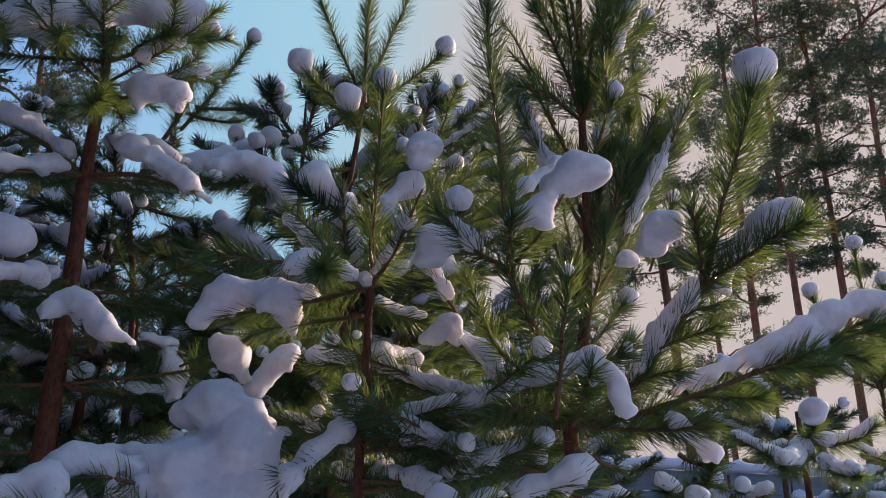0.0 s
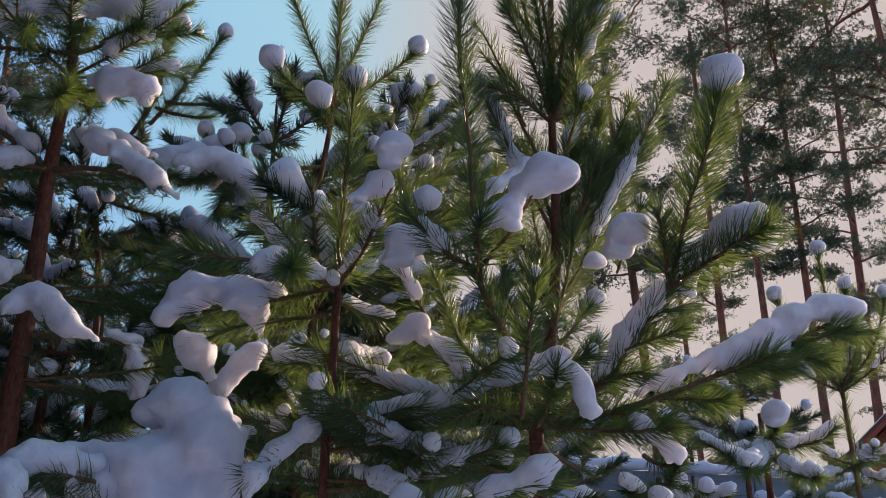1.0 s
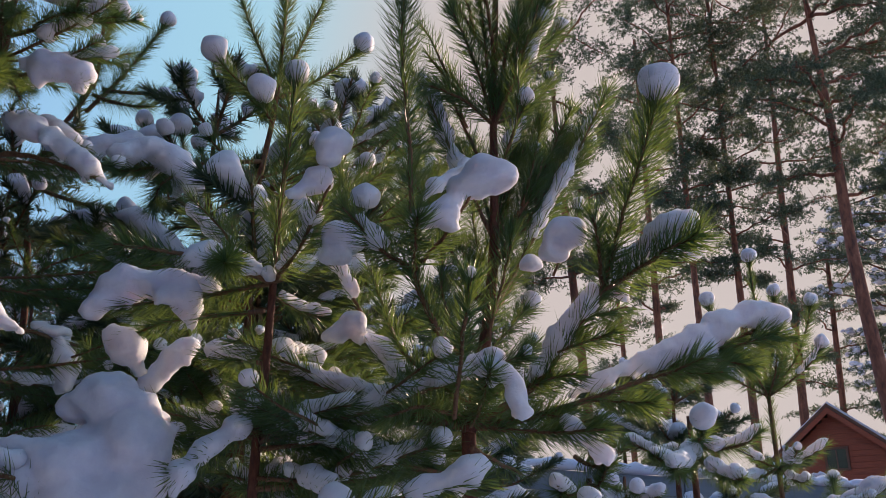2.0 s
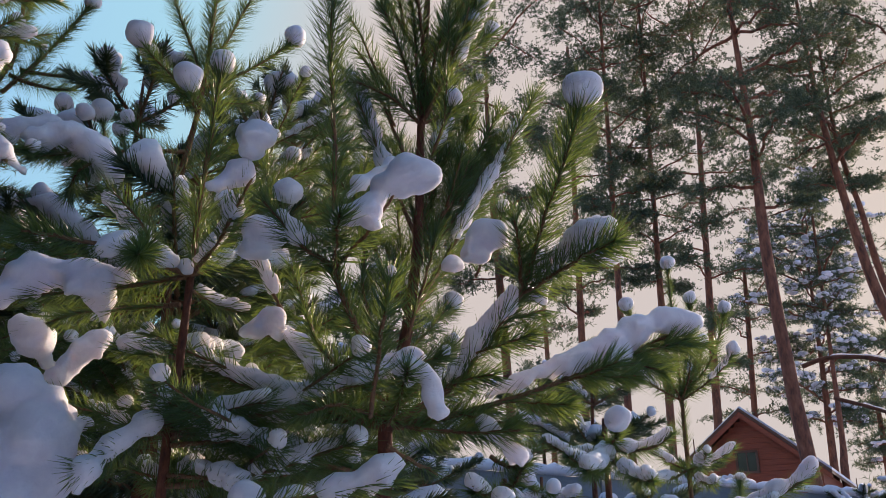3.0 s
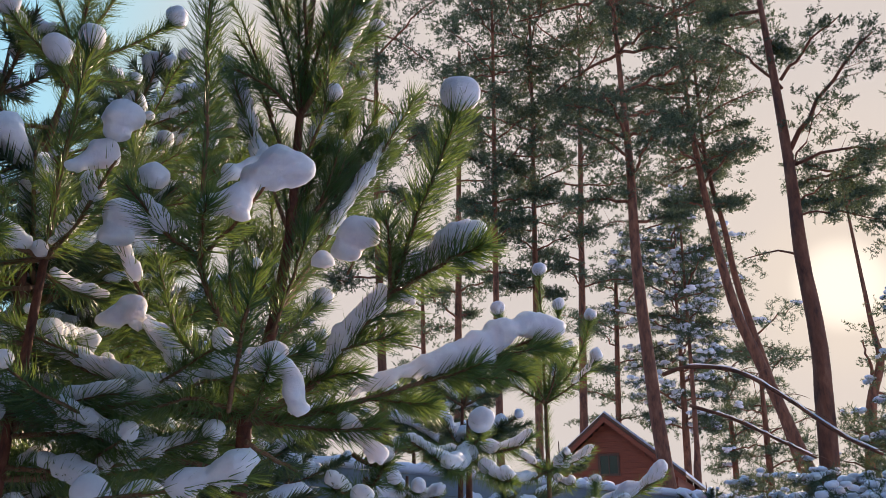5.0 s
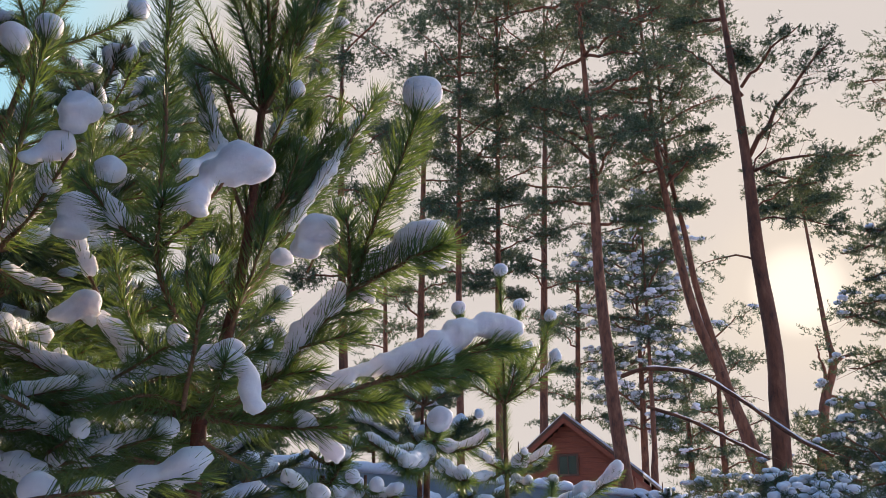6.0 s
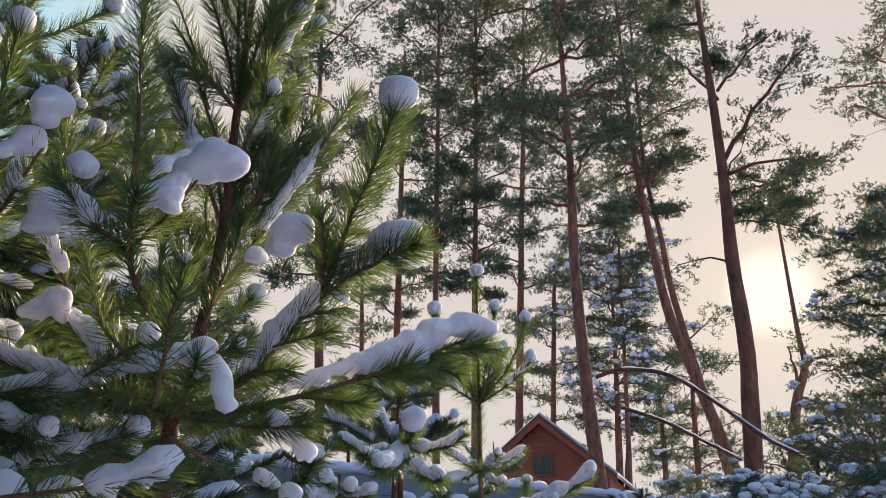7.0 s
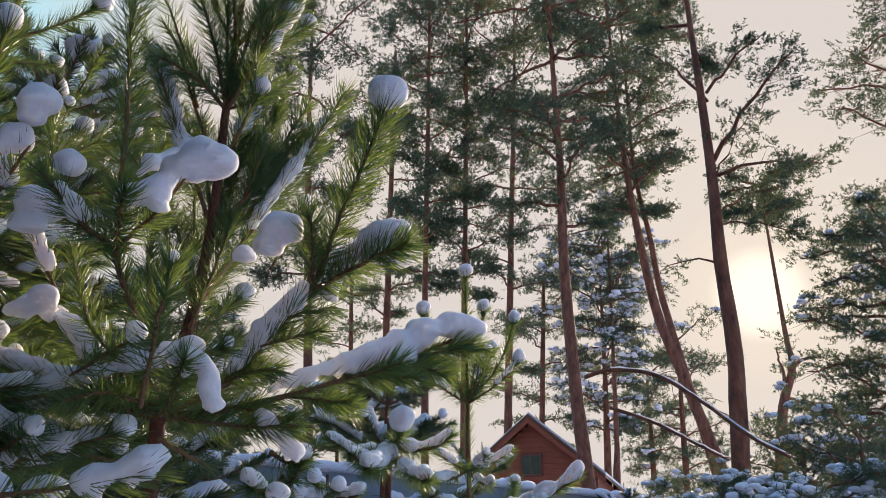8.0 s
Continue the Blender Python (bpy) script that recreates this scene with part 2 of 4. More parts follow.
def ico(level):
    if level not in ICO:
        bm = bmesh.new()
        bmesh.ops.create_icosphere(bm, subdivisions=level, radius=1)
        ICO[level] = (np.array([v.co[:] for v in bm.verts]), np.array([[v.index for v in f.verts] for f in bm.faces]))
        bm.free()
    return ICO[level]


def snow_ball(c, radius, seed, squash=(1, 1, 1.05), level=3):
    """A cap of snow: a ball with an uneven skin and a flatter underside."""
    v, f = ico(level)
    v = v * np.where(v[:, 2:3] < 0, np.array([[1, 1, 0.88]]), 1.0)
    v = v * np.array(squash) * radius
    v = lumpy(v, radius * 1.2, radius * 0.24, seed)
    return v + np.array(c), f


SEED = [100]


def next_seed():
    SEED[0] += 1
    return SEED[0]


def thing(name, place, label, category, group=""):
    ob = new(name)
    ob.location = place
    ob.empty_display_size = 0.1
    return tagged(ob, label, category, group)


def local(ob, pts):
    return np.asarray(pts, float) - np.array(ob.location)


# ---- young pines close by ----
def trunk(tree, points, r0, r1, mat=None, sides=12):
    p = curve(local(tree, points), 6 * len(points))
    rng = np.random.default_rng(next_seed())
    v, f = tube(p, np.linspace(r0, r1, len(p)), sides, rng, 0.05)
    return solid("trunk", v, f, mat or YOUNG_BARK, tree)


def branch(tree, points, r0=0.006, r1=0.003, sag=0.0, per_m=1250, start=0.05, length=0.074, snow=(), cap=0.0, bent=True, wide=0.0019, spread=(58, 32), thin=0.78):
    """A woody shoot with its needles; snow: stretches (from, to, radius) of ridge on it; cap: radius of the ball at its tip."""
    seed = next_seed()
    rng = np.random.default_rng(seed)
    pts = local(tree, points)
    p = bowed(pts[0], pts[1], sag, 10) if len(pts) == 2 else curve(pts, 6 * len(pts))
    span = np.linalg.norm(np.diff(p, axis=0), axis=1).sum()
    p = p + np.cumsum(rng.normal(0, 0.0016, p.shape), axis=0) * (np.linspace(0, 1, len(p)) * (1 - np.linspace(0, 1, len(p))) * 4)[:, None]
    v, f = tube(p, np.linspace(r0, r1, len(p)), 7, rng, 0.06)
    wood = solid("branch", v, f, TWIG, tree)
    if per_m:
        v, f = needle_mesh(p, int(per_m * thin * span * (1 - start)) + 30, length, wide, rng, start, spread, bent)
        v = v.reshape(-1, 5 if bent else 3, 3)
        if cap:
            v = v[(np.linalg.norm(v[:, 0] - p[-1], axis=1) > cap * 1.2) | (rng.random(len(v)) < 0.12)]
        PENDING.append((tree, wood, v, f[:3 if bent else 1].copy()))
    lumps, big = [], 0.0
    for a, b, r in snow:
        k = np.linspace(a, b, 6) * (len(p) - 1)
        i = np.minimum(k.astype(int), len(p) - 2)
        q = p[i] + (p[i + 1] - p[i]) * (k - i)[:, None]
        lumps.append(snow_heap(q, r * 0.8, next_seed(), 0.8))
        big = max(big, r)
    if cap:
        big = max(big, cap)
        t = (p[-1] - p[-2]) / np.linalg.norm(p[-1] - p[-2])
        lumps.append(snow_ball(p[-1] - t * cap * 0.5 + np.array([0, 0, cap * 0.45]), cap, next_seed()))
        if per_m:
            ring = p[-1] - t[None] * np.linspace(cap * 2.0, cap * 1.2, 4)[:, None]
            v, f = needle_mesh(ring, 40, max(length, cap * 2.0), wide, rng, 0.0, (42, 52), bent)
            PENDING.append((tree, wood, v.reshape(-1, 5 if bent else 3, 3), f[:3 if bent else 1].copy()))
    if lumps:
        v, f = joined(lumps)
        lying = solid("snow", v, f, SNOW, wood, "fresh white snow lying on the branch")
        if snow:
            melt(lying, big, 0.006 if bent else 0.012)
    return wood


def whorl(tree, at, count, reach, rise, seed, per_m=1100, facing=None, caps=0.4, **more):
    """A ring of boughs round a stem, each with two or three side shoots; facing: (azimuth, half width) in degrees that they keep to."""
    rng = np.random.default_rng(seed)
    at = np.array(at, float)
    for k in range(count):
        a = rng.random() * 2 * math.pi if facing is None else radians(facing[0] + facing[1] * (2 * (k + rng.random()) / count - 1))
        out = np.array([math.sin(a), math.cos(a), 0])
        r = reach * rng.uniform(0.7, 1.15)
        tip = at + out * r + np.array([0, 0, r * rise * rng.uniform(0.7, 1.3)])
        c = rng.uniform(0.016, 0.03) if rng.random() < caps else 0.0
        s = [(rng.uniform(0.3, 0.5), rng.uniform(0.8, 1.0), rng.uniform(0.02, 0.034))] if rng.random() < caps else ()
        branch(tree, [at, tip], 0.006, 0.003, 0.015, per_m, 0.15, cap=c, snow=s, **more)
        for side in (-1, 1):
            f = rng.uniform(0.35, 0.7)
            b = at + (tip - at) * f
            q = b + (out * 0.75 + np.array([out[1], -out[0], 0]) * side * 0.6 + np.array([0, 0, rise])) * r * rng.uniform(0.35, 0.5)
            branch(tree, [b, q], 0.004, 0.002, 0.0, per_m, 0.05, cap=rng.uniform(0.014, 0.024) if rng.random() < caps else 0.0, **more)


PENDING, LYING = [], []


def grow_needles():
    """Makes the needles of all shoots, leaving out most of those that stand up into snow lying on them."""
    rng = np.random.default_rng(77)
    for tree, wood, v, base in PENDING:
        keep = np.ones(len(v), bool)
        root = v[:, 0]
        way = v[:, -1] - root
        up = way[:, 2] / (np.linalg.norm(way, axis=1) + 1e-9)
        for owner, line, radius in LYING:
            if owner is not tree:
                continue
            if np.min(np.linalg.norm(root.mean(0) - line, axis=1)) > 0.8:
                continue
            near = np.min(np.linalg.norm(root[:, None] - line[None], axis=2), axis=1) < radius * 1.7
            keep &= ~(near & (up > 0.05) & (rng.random(len(v)) < 0.78))
        v = v[keep]
        k = v.shape[1]
        tris = (np.arange(len(v)) * k)[:, None, None] + base[None]
        solid("needles", v.reshape(-1, 3), tris.reshape(-1, 3), NEEDLE, wood, "dark green paired needles", smooth=False)


def snow_on(tree, points, radius, parent=None, taper=1.0):
    """A ridge of snow of its own on twigs of a tree."""
    LYING.append((tree, curve(local(tree, points), 14), radius))
    v, f = snow_heap(local(tree, points), radius * 0.84, next_seed(), 0.0, taper)
    return melt(solid("snow", v, f, SNOW, parent or tree, "thick ridge of fresh snow"), radius)


def snow_dome(tree, lobes, squash=0.8):
    """Rounded lobes of snow run together, flat below."""
    sets = []
    for c, r in lobes:
        LYING.append((tree, local(tree, [c]), r * 0.8))
        v, f = snow_ball(local(tree, [c])[0], r, next_seed(), (1.08, 1, squash))
        low = v[:, 2] < local(tree, [c])[0][2]
        v[low, 2] = local(tree, [c])[0][2] + (v[low, 2] - local(tree, [c])[0][2]) * 0.62
        sets.append((v, f))
    v, f = joined(sets)
    return melt(solid("snow", v, f, SNOW, tree, "rounded cap of fresh snow with drooping lobes"), 0.022)


def snow_cap(tree, c, radius, squash=(1, 1, 0.95)):
    v, f = snow_ball(local(tree, [c])[0], radius, next_seed(), squash)
    return solid("snow", v, f, SNOW, tree, "rounded cap of fresh snow")


# the middle pine
pine = thing("young_pine", (0.281, 1.879, 0), "young Scots pine with long green needles and snow caps", "pine tree", "young pines")
W1, W2 = (0.281, 1.859, 1.800), (0.370, 1.986, 2.635)
trunk(pine, [(0.281, 1.879, -0.05), (0.281, 1.879, 1.679), W1, (0.336, 1.921, 2.072), (0.360, 1.947, 2.315), W2, (0.388, 2.013, 3.050), (0.401, 2.031, 3.376)], 0.019, 0.007)
FORK = (0.550, 1.693, 2.073)
branch(pine, [W1, (0.391, 1.808, 1.876), (0.476, 1.746, 1.970), FORK], 0.010, 0.007, per_m=2000, start=0.12, snow=[(0.4, 0.97, 0.036)])
branch(pine, [FORK, (0.575, 1.557, 2.240), (0.621, 1.431, 2.443)], 0.006, 0.003, per_m=2500, length=0.092, spread=(60, 40), cap=0.042)
branch(pine, [FORK, (0.622, 1.561, 2.106), (0.683, 1.469, 2.125)], 0.006, 0.003, per_m=2500, length=0.085, spread=(60, 40))
snow_on(pine, [(0.596, 1.741, 2.089), (0.623, 1.668, 2.147), (0.652, 1.592, 2.165), (0.697, 1.529, 2.180)], 0.036)
branch(pine, [FORK, (0.493, 1.543, 2.183)], 0.005, 0.003, per_m=1700)
snow_dome(pine, [((0.466, 1.656, 2.183), 0.046), ((0.441, 1.683, 2.152), 0.034), ((0.409, 1.753, 2.147), 0.027)], 0.95)
ELBOW = (0.688, 1.857, 1.920)
branch(pine, [W1, (0.491, 1.856, 1.844), ELBOW], 0.009, 0.006, per_m=2200, start=0.1)
branch(pine, [ELBOW, (0.843, 1.869, 1.993), (1.018, 1.882, 2.073)], 0.006, 0.003, per_m=3200)
branch(pine, [(0.843, 1.869, 1.993), (0.923, 1.841, 2.010), (1.003, 1.822, 2.025)], 0.005, 0.003, per_m=2600)
branch(pine, [ELBOW, (0.745, 1.802, 1.935), (0.788, 1.751, 1.948)], 0.005, 0.003, per_m=2200)
snow_on(pine, [(0.515, 1.860, 1.882), (0.611, 1.852, 1.926), (0.720, 1.855, 1.974), (0.844, 1.857, 2.033), (0.963, 1.866, 2.095), (1.051, 1.864, 2.084)], 0.043, None, 0.45)
# short side shoots under the two right-hand boughs
for a, way in (((0.44, 1.857, 1.835), (0.10, -0.10, -0.03)), ((0.56, 1.857, 1.868), (0.11, -0.09, -0.02)), ((0.62, 1.857, 1.893), (0.12, 0.07, -0.03)), ((0.72, 1.858, 1.933), (0.12, -0.08, -0.01)),
               ((0.80, 1.865, 1.972), (0.13, -0.05, -0.03)), ((0.88, 1.872, 2.010), (0.12, 0.06, -0.02)), ((0.95, 1.876, 2.042), (0.10, -0.05, -0.02)),
               ((0.40, 1.80, 1.885), (0.10, -0.04, 0.02)), ((0.46, 1.757, 1.952), (0.12, -0.04, 0.04)), ((0.51, 1.72, 2.015), (0.12, 0.05, 0.05)), ((0.54, 1.70, 2.06), (0.14, 0.0, 0.09))):
    branch(pine, [a, tuple(p + q for p, q in zip(a, way))], 0.004, 0.0025, per_m=2600, length=0.068)
LEFT_END = (0.043, 2.100, 2.056)
branch(pine, [W1, (0.162, 1.993, 1.904), LEFT_END], 0.009, 0.005, per_m=1900, start=0.1, snow=[(0.35, 0.95, 0.040)])
branch(pine, [LEFT_END, (-0.025, 2.100, 2.064)], 0.005, 0.003, per_m=1700)
snow_on(pine, [(-0.047, 2.049, 2.050), (0.021, 2.050, 2.094)], 0.036)
branch(pine, [W1, (0.286, 1.696, 1.850), (0.282, 1.575, 1.868)], 0.006, 0.003, per_m=2400)
snow_on(pine, [(0.279, 1.636, 1.885), (0.323, 1.608, 1.865), (0.345, 1.603, 1.793)], 0.028)
branch(pine, [(-0.014, 1.550, 1.604), (0.143, 1.513, 1.635), (0.250, 1.479, 1.650)], 0.005, 0.003, per_m=2000)
snow_on(pine, [(0.138, 1.514, 1.637), (0.199, 1.487, 1.656), (0.249, 1.479, 1.677)], 0.026)
branch(pine, [W1, (0.422, 1.791, 1.786), (0.538, 1.697, 1.777)], 0.006, 0.003, per_m=1900, sag=0.0)
snow_on(pine, [(0.480, 1.776, 1.807), (0.529, 1.762, 1.753), (0.557, 1.754, 1.735)], 0.022)
branch(pine, [(0.225, 1.685, 1.791), (0.224, 1.503, 1.915), (0.226, 1.432, 2.013)], 0.005, 0.003, per_m=1500, start=0.15, cap=0.012)
STEM = (0.137, 1.654, 2.090)
branch(pine, [(0.269, 1.830, 1.941), (0.193, 1.739, 2.005), STEM], 0.009, 0.006, per_m=1800)
branch(pine, [STEM, (0.121, 1.636, 2.385), (0.105, 1.627, 2.612), (0.101, 1.627, 2.817)], 0.006, 0.004, per_m=1700, length=0.098, cap=0.03, spread=(58, 38), thin=0.7)
branch(pine, [STEM, (0.052, 1.619, 2.139), (-0.016, 1.580, 2.195)], 0.006, 0.003, per_m=1700, snow=[(0.35, 0.8, 0.024)])
snow_cap(pine, (0.031, 1.620, 2.239), 0.030)
snow_dome(pine, [((-0.014, 1.800, 2.207), 0.048), ((-0.033, 1.800, 2.166), 0.034)], 1.0)
branch(pine, [STEM, (0.130, 1.494, 2.143)], 0.005, 0.003, per_m=2400)
branch(pine, [STEM, (0.189, 1.589, 2.152), (0.242, 1.531, 2.220)], 0.005, 0.003, per_m=1500)
snow_dome(pine, [((0.272, 1.527, 2.247), 0.058), ((0.240, 1.533, 2.230), 0.042), ((0.204, 1.537, 2.196), 0.022), ((0.180, 1.541, 2.168), 0.037), ((0.148, 1.554, 2.158), 0.03), ((0.200, 1.536, 2.142), 0.02)], 0.86)
snow_on(pine, [(0.186, 1.740, 2.326), (0.272, 1.779, 2.411)], 0.024)
for tip in ((0.248, 1.934, 2.970), (0.323, 1.974, 3.138), (0.472, 1.944, 3.133), (0.507, 1.883, 2.969), (0.175, 1.892, 2.690)):
    branch(pine, [W2, tip], 0.006, 0.003, sag=-0.02, per_m=1700)
branch(pine, [(0.348, 1.939, 2.192), (0.487, 2.094, 2.494), (0.530, 2.084, 2.718)], 0.006, 0.003, per_m=1700)
branch(pine, [(0.341, 1.920, 2.072), (0.484, 2.146, 2.315), (0.562, 2.127, 2.531)], 0.006, 0.003, per_m=1500, cap=0.022)
branch(pine, [(0.552, 2.130, 2.260), (0.633, 2.107, 2.470)], 0.004, 0.003, per_m=1500, cap=0.020)
branch(pine, [W2, (0.507, 2.089, 2.777), (0.573, 2.124, 2.890)], 0.005, 0.003, per_m=1500, cap=0.018)
branch(pine, [(0.489, 2.042, 2.878), (0.603, 2.064, 3.030)], 0.005, 0.003, per_m=1700, cap=0.024)
branch(pine, [(0.355, 1.948, 2.285), (0.448, 2.103, 2.639)], 0.005, 0.003, per_m=1400, cap=0.026)
branch(pine, [(0.336, 1.921, 2.072), (0.346, 2.173, 2.409), (0.330, 2.226, 2.705)], 0.005, 0.003, per_m=1300, cap=0.012)
branch(pine, [(0.314, 1.874, 1.951), (0.430, 2.056, 2.112), (0.496, 2.143, 2.185)], 0.005, 0.003, per_m=1400, cap=0.028)
branch(pine, [(0.324, 1.872, 2.004), (0.365, 1.865, 2.180), (0.387, 1.860, 2.279)], 0.005, 0.003, per_m=1600)
branch(pine, [(0.295, 1.857, 1.896), (0.231, 1.886, 2.089), (0.223, 1.937, 2.265)], 0.005, 0.003, per_m=1500)
branch(pine, [(0.287, 1.858, 1.846), (0.124, 1.896, 1.983), (0.048, 1.949, 2.195)], 0.006, 0.003, per_m=1200)
branch(pine, [(0.285, 1.858, 1.821), (0.165, 1.692, 1.815), (0.080, 1.598, 1.776)], 0.006, 0.003, per_m=1600)
branch(pine, [(0.285, 1.858, 1.821), (0.442, 2.053, 1.995), (0.495, 2.143, 2.077)], 0.006, 0.003, per_m=1300, cap=0.02)
branch(pine, [(0.282, 1.859, 1.760), (0.358, 1.917, 1.732), (0.415, 1.957, 1.712)], 0.006, 0.003, per_m=300)

whorl(pine, (0.336, 1.921, 2.072), 4, 0.34, 1.6, 201, facing=(20, 100))
whorl(pine, (0.358, 1.947, 2.285), 4, 0.26, 2.0, 202, facing=(20, 100))
whorl(pine, (0.352, 1.938, 2.2), 3, 0.16, 2.2, 206, per_m=600, facing=(70, 80), caps=0.1)
whorl(pine, (0.364, 1.962, 2.45), 3, 0.17, 1.9, 207, per_m=520, facing=(40, 110), caps=0.1)
whorl(pine, W2, 4, 0.2, 1.7, 208, per_m=700, facing=(30, 180), caps=0.2)
whorl(pine, (0.381, 2.0, 2.84), 4, 0.18, 1.6, 209, per_m=700, facing=(0, 180), caps=0.1)
whorl(pine, W1, 4, 0.55, 0.35, 204, facing=(-20, 60), caps=0.8)
whorl(pine, (0.281, 1.879, 1.691), 6, 0.6, 0.25, 205, facing=(-60, 60), caps=0.9)

# the slender pine with the whorl
pine_b = thing("young_pine", (-0.188, 1.941, 0), "slender young Scots pine with snow along its side boughs", "pine tree", "young pines")
KNOT = (-0.179, 1.942, 2.148)
trunk(pine_b, [(-0.190, 1.941, -0.05), (-0.189, 1.941, 1.672), (-0.183, 1.941, 1.886), KNOT], 0.012, 0.009)
branch(pine_b, [KNOT, (-0.170, 1.892, 2.397), (-0.150, 1.844, 2.675)], 0.008, 0.004, per_m=1800, start=0.06, length=0.092, cap=0.031, spread=(58, 38), thin=0.7)
branch(pine_b, [KNOT, (-0.112, 1.817, 2.203), (-0.047, 1.679, 2.289)], 0.007, 0.003, per_m=1700, snow=[(0.15, 0.8, 0.026)])
snow_dome(pine_b, [((-0.047, 1.659, 2.375), 0.042), ((-0.055, 1.669, 2.346), 0.03)], 1.05)
snow_on(pine_b, [(-0.092, 1.697, 2.291), (-0.060, 1.679, 2.326)], 0.030)
branch(pine_b, [KNOT, (-0.293, 1.827, 2.150), (-0.419, 1.699, 2.128), (-0.469, 1.634, 2.116)], 0.007, 0.003, per_m=1300)
snow_on(pine_b, [(-0.341, 1.767, 2.142), (-0.293, 1.817, 2.177), (-0.215, 1.888, 2.158)], 0.034)
snow_cap(pine_b, (-0.191, 1.921, 2.162), 0.022)
branch(pine_b, [(-0.293, 1.827, 2.150), (-0.255, 1.701, 2.118), (-0.243, 1.602, 2.073)], 0.004, 0.003, per_m=3000)
branch(pine_b, [KNOT, (-0.384, 2.065, 2.143), (-0.584, 2.069, 2.113)], 0.007, 0.003, per_m=1700, snow=[(0.4, 0.75, 0.04)])
snow_on(pine_b, [(-0.629, 2.056, 2.094), (-0.563, 2.075, 2.176), (-0.441, 2.053, 2.169), (-0.398, 2.062, 2.142)], 0.052)
branch(pine_b, [(-0.196, 1.940, 2.076), (-0.427, 2.158, 2.109), (-0.588, 2.224, 2.064)], 0.006, 0.003, per_m=1700)
snow_on(pine_b, [(-0.619, 2.215, 2.093), (-0.557, 2.232, 2.035)], 0.05)
snow_on(pine_b, [(-0.529, 2.341, 1.981), (-0.488, 2.350, 2.047), (-0.437, 2.360, 2.091)], 0.044)
branch(pine_b, [KNOT, (-0.095, 2.048, 2.230), (-0.038, 2.100, 2.312)], 0.006, 0.003, per_m=1300, snow=[(0.3, 0.9, 0.025)])
branch(pine_b, [(-0.184, 1.941, 2.119), (-0.122, 2.046, 2.115), (-0.037, 2.100, 2.109)], 0.006, 0.003, per_m=1500, snow=[(0.2, 0.9, 0.024)])
branch(pine_b, [(0.036, 2.100, 2.124), (-0.023, 2.100, 2.217), (-0.060, 2.099, 2.264)], 0.006, 0.003, per_m=1200, snow=[(0.2, 0.95, 0.028)])
branch(pine_b, [(-0.186, 1.941, 1.808), (-0.270, 1.830, 1.743), (-0.327, 1.770, 1.678)], 0.006, 0.003, per_m=1600)
snow_on(pine_b, [(-0.322, 1.771, 1.684), (-0.269, 1.820, 1.747), (-0.216, 1.867, 1.797)], 0.034)
branch(pine_b, [(-0.182, 1.941, 1.770), (-0.080, 1.848, 1.825), (0.018, 1.800, 1.834)], 0.006, 0.003, per_m=1500, snow=[(0.35, 1.0, 0.024)])
branch(pine_b, [(-0.182, 1.941, 1.758), (-0.054, 1.849, 1.758), (0.054, 1.799, 1.722)], 0.006, 0.003, per_m=1500, snow=[(0.4, 1.0, 0.028)])
branch(pine_b, [(-0.182, 1.941, 1.696), (-0.077, 1.848, 1.675), (0.006, 1.750, 1.644)], 0.006, 0.003, per_m=1500, snow=[(0.3, 0.8, 0.03)])
snow_cap(pine_b, (0.001, 1.600, 1.627), 0.032)
snow_cap(pine_b, (0.086, 1.598, 1.626), 0.030, (1.3, 1, 0.8))
branch(pine_b, [(-0.192, 1.941, 1.966), (-0.128, 2.196, 2.028), (-0.063, 2.299, 2.036)], 0.006, 0.003, per_m=1300, snow=[(0.2, 0.95, 0.03)])
branch(pine_b, [(-0.192, 1.941, 1.952), (-0.291, 2.181, 2.023), (-0.372, 2.270, 2.045)], 0.006, 0.003, per_m=1300, snow=[(0.2, 0.95, 0.03)])

whorl(pine_b, KNOT, 3, 0.35, 1.0, 211, facing=(0, 80), caps=0.5)
whorl(pine_b, (-0.185, 1.941, 1.783), 6, 0.55, 0.25, 212, facing=(40, 90), caps=0.9)
whorl(pine_b, (-0.186, 1.941, 1.672), 6, 0.55, 0.2, 213, facing=(50, 80), caps=0.9)

